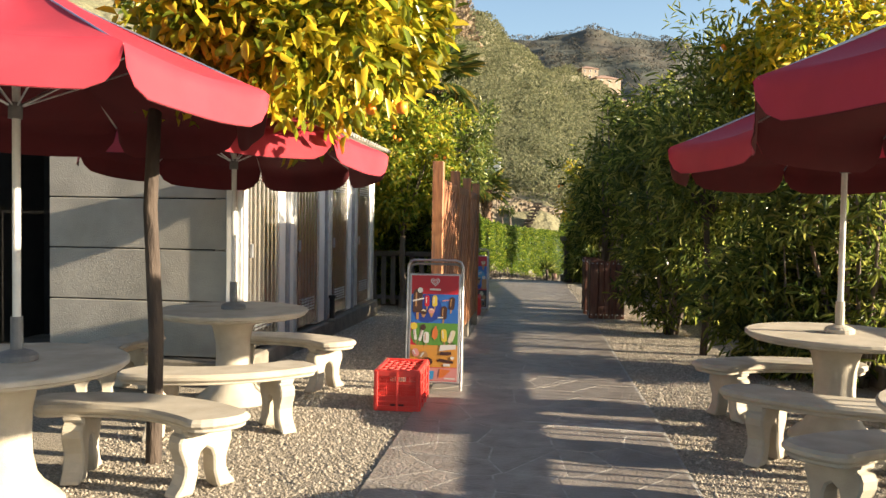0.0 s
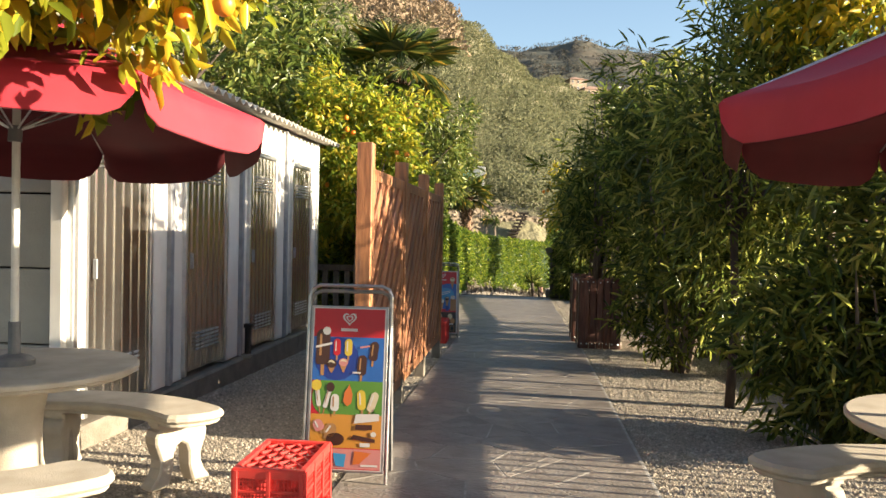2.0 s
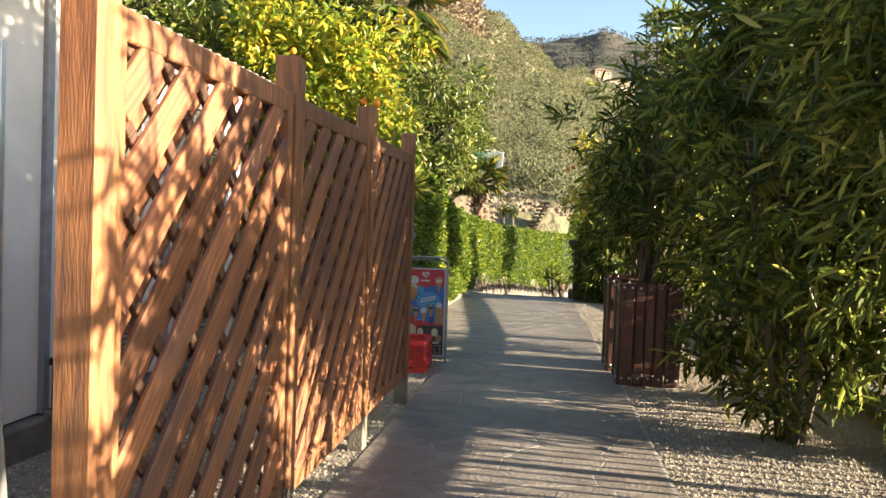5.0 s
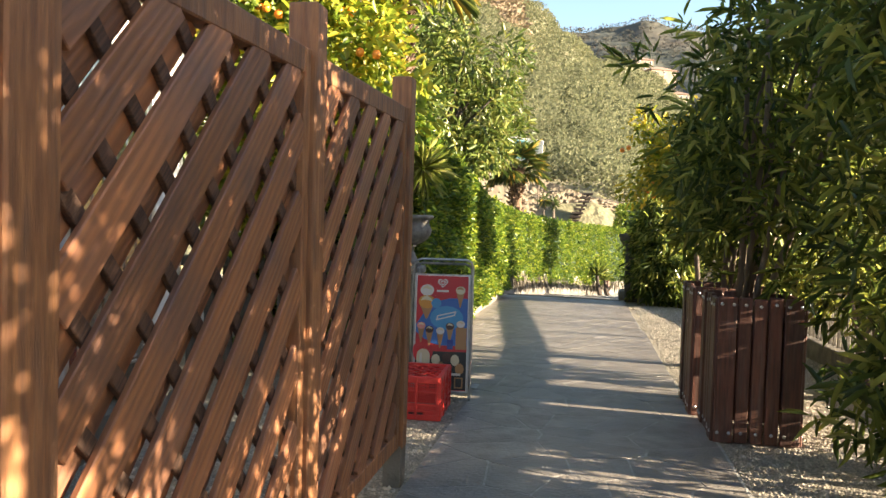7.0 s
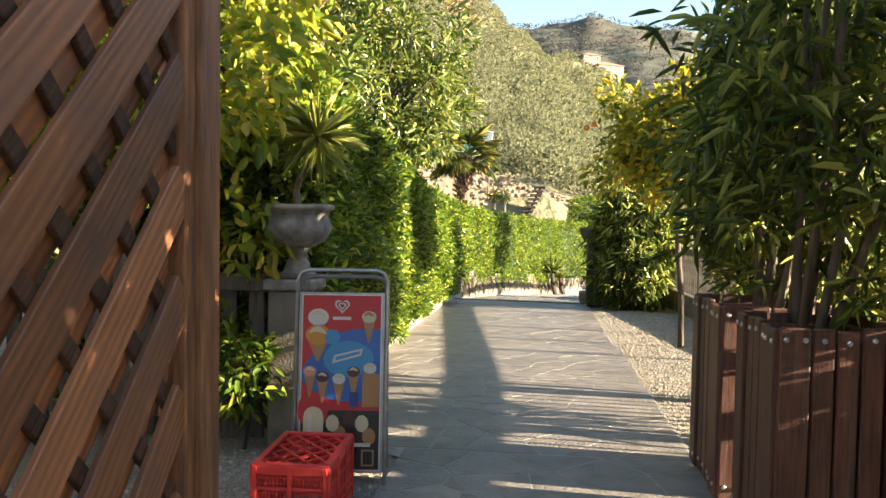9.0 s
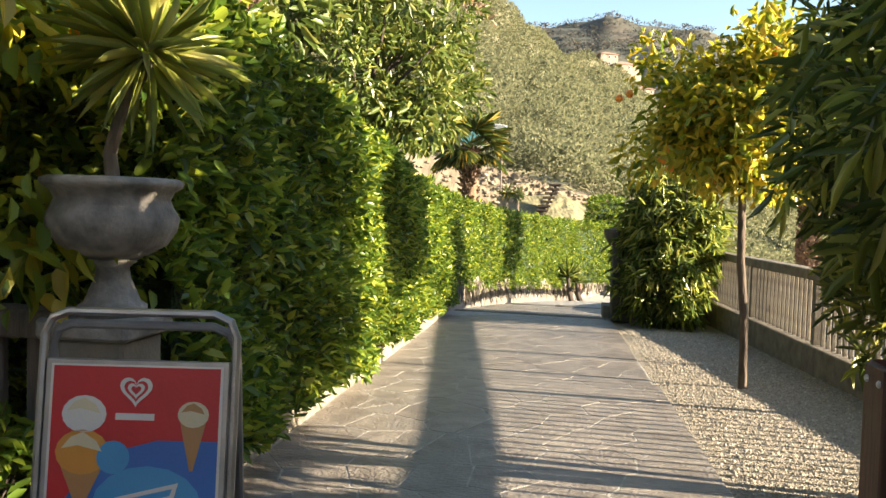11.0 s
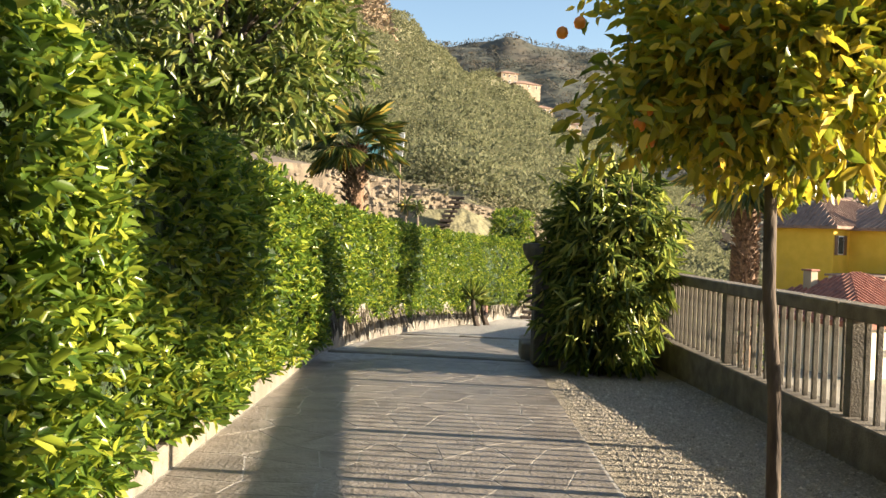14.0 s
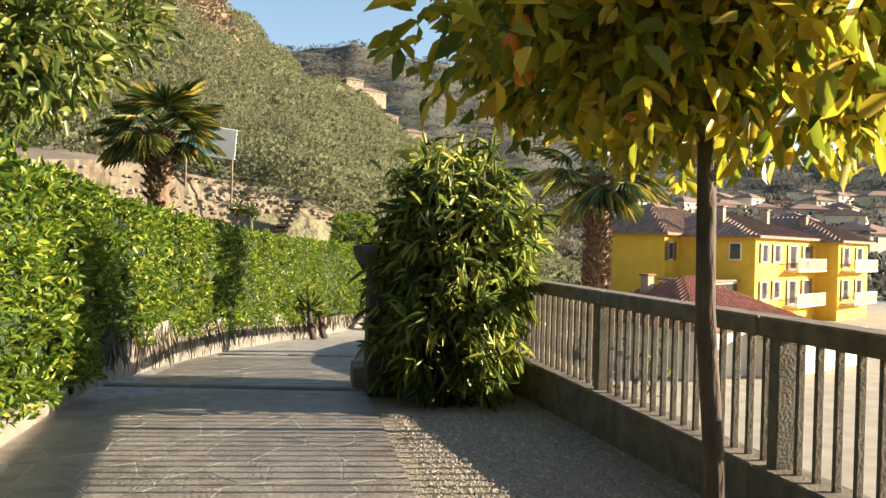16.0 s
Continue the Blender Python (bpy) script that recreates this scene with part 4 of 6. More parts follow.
for x, y, ux, uy, rim, spin, lean, reach in SETS:
    if first_table is None:
        first_table = round_table(pose(x, y, gz(y)), "concrete tables")
    else:
        copy_thing(first_table, pose(x, y, gz(y)))
    umbrella(pose(ux, uy, gz(y)), "red umbrellas", rim, reach, M["pole_white"], M["pole_grey"] if x < 0 else M["concrete"], spin, lean)
for x, y, a in BENCHES:
    m = pose(x, y, gz(y), 0, 0, a)
    if first_bench is None:
        first_bench = arc_bench("concrete benches", m)
    else:
        copy_thing(first_bench, m)

# ---- boards and crates ----
POSTER = {
    "red": plain("poster_red", (0.384, 0.0093, 0.0186)), "blue": plain("poster_blue", (0.0186, 0.0992, 0.341)), "deep": plain("poster_deep_blue", (0.0093, 0.031, 0.198)),
    "sky": plain("poster_light_blue", (0.0372, 0.217, 0.434)), "green": plain("poster_green", (0.0744, 0.198, 0.0248)), "gold": plain("poster_orange", (0.446, 0.205, 0.031)),
    "cream": plain("poster_cream", (0.484, 0.434, 0.298)), "brown": plain("poster_chocolate", (0.0434, 0.0155, 0.0093)), "white": plain("poster_white", (0.496, 0.49, 0.477)),
    "yellow": plain("poster_yellow", (0.496, 0.372, 0.0372)), "pink": plain("poster_pink", (0.446, 0.186, 0.174)), "orange": plain("poster_deep_orange", (0.465, 0.124, 0.0248)),
    "black": plain("poster_black", (0.0093, 0.00744, 0.00744)), "tan": plain("poster_wafer", (0.31, 0.161, 0.062)),
}


def flat(pts, depth):
    """A thin shape on the poster's face: points (u, v), in front of it by depth."""
    b = bmesh.new()
    f = b.faces.new([b.verts.new((u, -depth, v)) for u, v in pts])
    b.normal_update()
    if f.normal.y > 0:
        f.normal_flip()
    return b


def capsule(u, v, w, h, tilt=0.0, n=7):
    r = w / 2
    pts = [(r * math.cos(a), h / 2 - r + r * math.sin(a)) for a in (math.pi * k / n for k in range(n + 1))]
    q = min(r * 0.5, 0.012)
    pts += [(-r, -h / 2 + q), (-r + q, -h / 2), (r - q, -h / 2), (r, -h / 2 + q)]
    c, s = math.cos(tilt), math.sin(tilt)
    return [(u + x * c - y * s, v + x * s + y * c) for x, y in pts]


def oval(u, v, w, h, n=16):
    return [(u + w / 2 * math.cos(2 * math.pi * k / n), v + h / 2 * math.sin(2 * math.pi * k / n)) for k in range(n)]


def rect(u0, v0, u1, v1):
    return [(u0, v0), (u1, v0), (u1, v1), (u0, v1)]


def heart_band(u, v, s, th):
    b = bmesh.new()
    ring = []
    n = 28
    for k in range(n):
        a = 2 * math.pi * k / n
        hx, hy = 16 * math.sin(a) ** 3, 13 * math.cos(a) - 5 * math.cos(2 * a) - 2 * math.cos(3 * a) - math.cos(4 * a)
        ring.append((b.verts.new((u + hx * s / 16, -0.006, v + hy * s / 16)), b.verts.new((u + hx * (s - th) / 16, -0.006, v + hy * (s - th) / 16 + 0.0))))
    for k in range(n):
        p, q = ring[k], ring[(k + 1) % n]
        b.faces.new((p[0], q[0], q[1], p[1]))
    return b


def a_board(m, group, design, label):
    """A folding pavement board: tube frame, poster panel, rear leg frame."""
    W, H, LEAN = 0.5, 1.17, radians(7)
    t = thing("pavement_sign", label, "sign", m, group)
    fr = [(-W / 2, 0, 0), (-W / 2, 0, H - 0.06), (-W / 2 + 0.018, 0, H - 0.018), (-W / 2 + 0.06, 0, H), (W / 2 - 0.06, 0, H), (W / 2 - 0.018, 0, H - 0.018), (W / 2, 0, H - 0.06), (W / 2, 0, 0)]
    tilt = Matrix.Rotation(-LEAN, 4, "X")
    front = part("front_frame", tube(fr, 0.0115, 8), M["steel"], t, m=tilt)
    part("rear_frame", tube([(x * 0.97, y, z * 0.97) for x, y, z in fr], 0.0125, 8), M["pole_grey"], t, m=Matrix.Translation((0, 2 * (H - 0.05) * math.sin(LEAN) + 0.02, 0)) @ Matrix.Rotation(LEAN, 4, "X"))
    part("back_panel", box(W - 0.05, 0.008, 0.95, 0, (0, 0, 0.535)), M["pole_grey"], t, m=Matrix.Translation((0, 2 * (H - 0.05) * math.sin(LEAN) + 0.02, 0)) @ Matrix.Rotation(LEAN, 4, "X"))
    panel = part("poster_panel", box(W - 0.026, 0.02, 0.985, 0.003, (0, 0, 0.555)), M["steel"], t, m=tilt)

    def put(name, pts, col, depth):
        part(name, flat(pts, 0.0105 + depth), POSTER[col], panel)
    put("poster", rect(-0.222, 0.075, 0.222, 1.035), "white", 0.0008)
    design(put, panel)
    return t


def lolly(put, u, v, w, h, col, d, tilt=0.0, stick="tan"):
    put("stick", capsule(u + math.sin(tilt) * h * 0.6, v - math.cos(tilt) * h * 0.6, w * 0.25, h * 0.4, tilt), stick, d)
    put("ice_lolly", capsule(u, v, w, h, tilt), col, d + 0.0006)
    put("highlight", capsule(u - w * 0.18, v + h * 0.05, w * 0.16, h * 0.6, tilt), "white" if col not in ("brown", "white") else "tan", d + 0.0012)


def cone(put, u, v, w, h, top, d):
    put("wafer_cone", [(u - w / 2, v), (u + w / 2, v), (u + w * 0.06, v - h), (u - w * 0.06, v - h)], "tan", d)
    put("ice_cream", oval(u, v + w * 0.18, w * 1.15, w * 0.95), top, d + 0.0006)
    put("swirl", [(u - w * 0.45, v + w * 0.25), (u - w * 0.1, v + w * 0.32), (u + w * 0.42, v + w * 0.2), (u + w * 0.3, v + w * 0.42), (u, v + w * 0.6), (u - w * 0.25, v + w * 0.5)], "cream" if top != "cream" else "tan", d + 0.0012)


def header(put, panel):
    put("banner", rect(-0.215, 0.86, 0.215, 1.03), "red", 0.0016)
    part("emblem", heart_band(0.0, 0.972, 0.042, 0.011), POSTER["white"], panel, m=Matrix.Translation((0, -0.008, 0)))
    part("emblem", heart_band(0.0, 0.972, 0.022, 0.009), POSTER["white"], panel, m=Matrix.Translation((0, -0.008, 0)))
    put("bar", rect(-0.05, 0.895, 0.05, 0.912), "white", 0.0024)


def lolly_design(put, panel):
    put("poster_field", rect(-0.215, 0.08, 0.215, 0.86), "red", 0.0012)
    put("blue_field", rect(-0.215, 0.60, 0.215, 0.86), "blue", 0.0016)
    put("blue_disc", oval(-0.07, 0.73, 0.27, 0.26), "deep", 0.002)
    put("green_field", rect(-0.16, 0.40, 0.215, 0.60), "green", 0.0016)
    put("green_field", oval(-0.14, 0.5, 0.14, 0.198), "green", 0.002)
    put("gold_field", rect(-0.215, 0.205, 0.215, 0.40), "gold", 0.0016)
    put("pale_field", rect(-0.1, 0.085, 0.215, 0.2), "pink", 0.0016)
    header(put, panel)
    lolly(put, -0.155, 0.80, 0.085, 0.215, "brown", 0.003)
    put("bite", oval(-0.135, 0.895, 0.05, 0.05, 10), "white", 0.0046)
    put("bar", [(-0.2, 0.79), (-0.1, 0.815), (-0.1, 0.828), (-0.2, 0.803)], "white", 0.005)
    lolly(put, -0.07, 0.80, 0.042, 0.1, "red", 0.003)
    lolly(put, 0.0, 0.80, 0.045, 0.1, "yellow", 0.003)
    lolly(put, 0.155, 0.78, 0.052, 0.115, "brown", 0.003, -0.1)
    lolly(put, 0.085, 0.695, 0.056, 0.12, "brown", 0.003, -0.05)
    put("bar", [(0.07, 0.795), (0.13, 0.805), (0.13, 0.815), (0.07, 0.805)], "pink", 0.005)
    put("bar", rect(0.03, 0.645, 0.08, 0.655), "white", 0.005)
    cone(put, -0.1, 0.69, 0.055, 0.045, "brown", 0.003)
    cone(put, -0.028, 0.7, 0.05, 0.05, "pink", 0.003)
    lolly(put, -0.175, 0.51, 0.026, 0.13, "white", 0.003, 0.15)
    put("ice_cream", oval(-0.185, 0.57, 0.062, 0.066), "yellow", 0.0044)
    lolly(put, -0.115, 0.5, 0.026, 0.13, "white", 0.003, -0.25)
    put("ice_cream", oval(-0.1, 0.56, 0.05, 0.058), "brown", 0.0044)
    lolly(put, -0.07, 0.47, 0.05, 0.1, "white", 0.005)
    put("fruit_ice", [(0.005, 0.45), (0.03, 0.47), (0.035, 0.52), (0.015, 0.58), (-0.015, 0.53), (-0.02, 0.475)], "orange", 0.004)
    lolly(put, 0.09, 0.49, 0.05, 0.115, "yellow", 0.003, 0.08)
    lolly(put, 0.16, 0.48, 0.046, 0.12, "cream", 0.003, -0.3)
    put("leaf_shape", oval(0.19, 0.43, 0.05, 0.03, 8), "green", 0.006)
    put("wrapper", [(0.05, 0.35), (0.2, 0.37), (0.2, 0.41), (0.06, 0.405)], "white", 0.005)
    lolly(put, -0.165, 0.335, 0.06, 0.07, "pink", 0.004, 0.5)
    lolly(put, -0.09, 0.31, 0.07, 0.08, "tan", 0.004, -0.6)
    put("biscuit", oval(-0.06, 0.255, 0.11, 0.075), "brown", 0.0046)
    put("biscuit", rect(0.06, 0.315, 0.16, 0.345), "brown", 0.006)
    put("biscuit", [(0.03, 0.26), (0.18, 0.24), (0.18, 0.262), (0.05, 0.285)], "brown", 0.005)
    put("wrapper", rect(0.09, 0.215, 0.15, 0.238), "white", 0.005)
    put("wrapper", oval(0.17, 0.29, 0.035, 0.03, 10), "white", 0.006)
    put("cup", [(-0.05, 0.1), (0.0, 0.095), (0.01, 0.17), (-0.07, 0.175)], "sky", 0.004)
    put("cone_picture", [(0.05, 0.11), (0.09, 0.115), (0.16, 0.18), (0.06, 0.19)], "orange", 0.004)
    put("bar", rect(0.1, 0.1, 0.2, 0.112), "white", 0.004)


def cone_design(put, panel):
    put("poster_field", rect(-0.215, 0.08, 0.215, 0.86), "red", 0.0012)
    put("blue_field", [(-0.215, 0.62), (-0.1, 0.80), (0.06, 0.845), (0.215, 0.845), (0.215, 0.45), (0.0, 0.45), (-0.1, 0.47), (-0.215, 0.56)], "blue", 0.0016)
    put("light_disc", oval(0.04, 0.68, 0.28, 0.2), "sky", 0.002)
    put("dark_field", rect(-0.215, 0.085, 0.215, 0.4), "black", 0.0016)
    put("red_bow", oval(-0.15, 0.4, 0.17, 0.2), "red", 0.002)
    header(put, panel)
    cone(put, -0.13, 0.89, 0.1, 0.0, "white", 0.003)
    cone(put, -0.13, 0.79, 0.12, 0.12, "gold", 0.003)
    cone(put, 0.15, 0.90, 0.07, 0.13, "cream", 0.003)
    put("bar", [(-0.05, 0.655), (0.11, 0.7), (0.12, 0.74), (-0.04, 0.7)], "white", 0.004)
    put("bar", [(-0.03, 0.672), (0.1, 0.708), (0.105, 0.725), (-0.03, 0.692)], "sky", 0.0046)
    put("disc", oval(-0.05, 0.8, 0.085, 0.085), "sky", 0.004)
    for u, v, top in ((-0.17, 0.6, "pink"), (-0.1, 0.57, "brown"), (-0.01, 0.56, "white"), (0.07, 0.6, "brown"), (0.16, 0.62, "white")):
        cone(put, u, v, 0.062, 0.13, top, 0.004)
    put("tub", rect(0.05, 0.42, 0.1, 0.5), "deep", 0.005)
    put("pale_field", rect(0.12, 0.42, 0.212, 0.6), "tan", 0.003)
    lolly(put, -0.145, 0.3, 0.11, 0.24, "cream", 0.004)
    for u, v, c in ((-0.04, 0.33, "cream"), (0.0, 0.27, "tan"), (0.05, 0.35, "brown"), (0.12, 0.33, "cream"), (0.16, 0.26, "tan")):
        put("ice_picture", oval(u, v, 0.075, 0.095, 9), c, 0.004)
    put("bar", rect(0.07, 0.205, 0.17, 0.225), "white", 0.004)
    put("frame_shape", rect(0.12, 0.1, 0.19, 0.19), "tan", 0.004)
    put("frame_shape", rect(0.13, 0.11, 0.18, 0.18), "black", 0.0046)


a_board(pose(-0.94, 7.06, gz(7), 0, 0, 2), "ice cream boards", lolly_design, "folding tube-framed pavement board with a bright ice-lolly poster")
a_board(pose(-1.2, 14.82, gz(14.8), 0, 0, 8), "ice cream boards", cone_design, "folding tube-framed pavement board with a blue and red ice-cream cone poster")


def crate(m, group):
    """A slatted plastic bottle crate, open sides, lidded by its own base lattice."""
    w, d, h = 0.37, 0.56, 0.315
    t = thing("plastic_crate", "upturned red plastic crate with open lattice sides", "crate", m, group)

    def side(length):
        b = None
        for z, th in ((0.02, 0.04), (0.115, 0.014), (0.21, 0.014), (h - 0.02, 0.04)):
            b = box(length, 0.014, th, 0.002, (0, 0, z), b)
        n = 2 if length < 0.45 else 3
        for k in range(n + 1):
            u = -length / 2 + 0.012 + k * (length - 0.024) / n
            b = box(0.02, 0.018, h, 0.002, (u, -0.004, h / 2), b)
        u = -length / 2 + 0.03
        while u < length / 2 - 0.02:
            b = box(0.006, 0.008, h - 0.05, 0, (u, 0.003, h / 2), b)
            u += 0.017
        b = box(length, 0.006, 0.1, 0.001, (0, 0.006, 0.06), b)
        b = box(length, 0.012, 0.012, 0.002, (0, -0.002, 0.072), b)
        for z in (0.14, 0.165, 0.19, 0.235, 0.26):
            b = box(length, 0.006, 0.005, 0, (0, 0.002, z), b)
        return b
    for a, off, L in ((0, d / 2, w), (180, d / 2, w), (90, w / 2, d), (270, w / 2, d)):
        m2 = Matrix.Rotation(radians(a), 4, "Z") @ Matrix.Translation((0, -off + 0.01, 0))
        sd = part("side", side(L - 0.02), M["plastic"], t, m=m2)
        # no hole is cut: a thin block has the slot's shade as its colour
        part("handle_slot", box(0.11, 0.008, 0.022, 0.003, (0, 0.001, 0.045)), M["slot"], sd, "hand slot as a block in shade colour")
    b = None
    for k in range(-4, 5):
        b = box(0.012, 0.8, 0.012, 0, (k * 0.075, 0, 0), b, pose(0, 0, h - 0.008, 0, 0, 40))
        b = box(0.012, 0.8, 0.012, 0, (k * 0.075, 0, 0), b, pose(0, 0, h - 0.008, 0, 0, -40))
    for ax, s in ((0, 1), (0, -1), (1, 1), (1, -1)):
        lim = (w / 2 - 0.012) if ax == 0 else (d / 2 - 0.012)
        co = (s * lim, 0, 0) if ax == 0 else (0, s * lim, 0)
        no = (s, 0, 0) if ax == 0 else (0, s, 0)
        bmesh.ops.bisect_plane(b, geom=b.verts[:] + b.edges[:] + b.faces[:], plane_co=co, plane_no=no, clear_outer=True)
    b = box(w - 0.01, 0.03, 0.02, 0.003, (0, d / 2 - 0.02, h), b)
    b = box(w - 0.01, 0.03, 0.02, 0.003, (0, -d / 2 + 0.02, h), b)
    b = box(0.03, d - 0.07, 0.02, 0.003, (w / 2 - 0.02, 0, h), b)
    b = box(0.03, d - 0.07, 0.02, 0.003, (-w / 2 + 0.02, 0, h), b)
    part("base_lattice", b, M["plastic"], t)
    return t


c1 = crate(pose(-1.11, 6.44, gz(6.4), 0, 0, 1), "red crates")
copy_thing(c1, pose(-1.25, 14.36, gz(14.4) + 0.004, 0, 0, 2))

# ---- low fence, pillar and urn ----
def build_low_fence():
    y = 15.62
    g = gz(y)
    f = thing("low_fence", "weathered dark timber fence with flat uprights and a broad top rail", "fence")
    part("top_rail", box(2.4, 0.16, 0.1, 0.01, (-3.07, y, 0.84)), M["fencedark"], f)
    part("bottom_rail", box(2.4, 0.06, 0.08, 0.006, (-3.07, y + 0.02, g + 0.16)), M["fencedark"], f)
    up = mesh_of("upright", box(0.1, 0.035, 0.98, 0.005), M["fencedark"])
    for k in range(12):
        part("upright", up, None, f, m=pose(-1.96 - k * 0.19, y, 0.31))


build_low_fence()


def build_urn():
    x, y = -1.7, 15.6
    g = gz(y)
    p = thing("stone_pillar", "weathered pale stone gate pillar with a cap", "pillar", pose(x, y, 0))
    part("shaft", box(0.27, 0.27, 0.82 - g, 0.012, (0, 0, (0.8 + g) / 2)), M["kerb"], p)
    part("cap", box(0.33, 0.33, 0.07, 0.012, (0, 0, 0.845)), M["urn"], p)
    u = thing("garden_urn", "weathered grey stone urn with a moulded bowl and black stains", "urn", pose(x + 0.02, y, 0.88))
    u.scale = (0.92, 0.92, 0.98)
    part("foot", lathe([(0.125, 0.0), (0.125, 0.035), (0.1, 0.05), (0.085, 0.09), (0.065, 0.13), (0.06, 0.17), (0.085, 0.19), (0.09, 0.2)], 28), M["urn"], u, smooth=True)
    part("bowl", lathe([(0.08, 0.2), (0.13, 0.215), (0.19, 0.25), (0.225, 0.3), (0.235, 0.345), (0.215, 0.385), (0.205, 0.41), (0.22, 0.44), (0.25, 0.455), (0.255, 0.475), (0.235, 0.485), (0.2, 0.48), (0.19, 0.44)], 40,
         wave=lambda a, z: 1 + (0.025 * math.cos(14 * a) if 0.21 < z < 0.37 else 0.0)), M["urn"], u, smooth=True)
    part("soil", lathe([(0.19, 0.44), (0.19, 0.452), (0.1, 0.46)], 24), M["soil"], u)
    yu = thing("potted_yucca", "small yucca-like palm with a bent bare stem and spiky head", "plant", pose(x + 0.02, y, 1.32))
    stem = [(0, 0, 0), (-0.02, 0.01, 0.12), (0.02, 0.0, 0.24), (0.09, -0.01, 0.36), (0.12, 0, 0.44)]
    part("stem", tube(stem, [0.028, 0.024, 0.022, 0.022, 0.026], 8), M["bark"], yu)
    n = 150
    D = unit(RNG.normal(size=(n, 3)))
    D[:, 2] = D[:, 2] * 0.8 + 0.25
    P = np.array([0.12, 0, 0.46]) + D * 0.03
    part("leaf_head", leaf_mesh("leaf_head", P, D, 0.2 + 0.17 * RNG.random(n), 0.065, M["yucca"], bend=0.25), None, yu)


build_urn()

# ---- wooden planters ----
def build_planter(x0, x1, y0, y1, top, label):
    g = gz(y0)
    p = thing("wooden_planter", label, "planter", pose((x0 + x1) / 2, (y0 + y1) / 2, g), "planters by the path")
    W, D, H = x1 - x0, y1 - y0, top - g
    rnd = random.Random(3)

    def row(widths, place):
        u = -sum(widths) / 2
        for w in widths:
            hh = H - rnd.uniform(0, 0.025)
            out_by = -0.014 if w > 0.13 else 0.0
            pk = part("plank", box(w - 0.012, 0.03, hh, 0.006, (0, 0, hh / 2)), M["planter"], p, m=place(u + w / 2) @ pose(0, out_by, 0, 0, 0, rnd.uniform(-1, 1)))
            for z in (hh - 0.05, 0.07):
                for off in ((-w * 0.28, w * 0.28) if w > 0.13 else (0.0,)):
                    part("bolt", lathe([(0.012, 0), (0.012, 0.004), (0.006, 0.009)], 8), M["bolt"], pk, m=pose(off, -0.0155, z, 90, 0, 0))
            u += w
    row([W * v for v in (0.24, 0.175, 0.17, 0.175, 0.24)], lambda u: pose(u, -D / 2 + 0.015, 0))
    row([W * v for v in (0.24, 0.175, 0.17, 0.175, 0.24)], lambda u: pose(-u, D / 2 - 0.015, 0, 0, 0, 180))
    row([D * v for v in (0.24, 0.175, 0.17, 0.175, 0.24)], lambda u: pose(-W / 2 + 0.015, -u, 0, 0, 0, -90))
    row([D * v for v in (0.24, 0.175, 0.17, 0.175, 0.24)], lambda u: pose(W / 2 - 0.015, u, 0, 0, 0, 90))
    for s in (-1, 1):
        part("inner_rail", box(W - 0.08, 0.05, 0.07, 0.005, (0, s * (D / 2 - 0.06), H - 0.1)), M["planter"], p)
        part("inner_rail", box(0.05, D - 0.18, 0.07, 0.005, (s * (W / 2 - 0.06), 0, H - 0.1)), M["planter"], p)
    part("soil", box(W - 0.09, D - 0.09, 0.06, 0, (0, 0, H - 0.2)), M["soil"], p)


build_planter(0.87, 1.45, 14.12, 14.78, 0.86, "tall dark brown planter box of upright planks with bolt heads")
build_planter(0.82, 1.43, 14.94, 15.66, 0.86, "weathered dark brown planter box behind its twin")

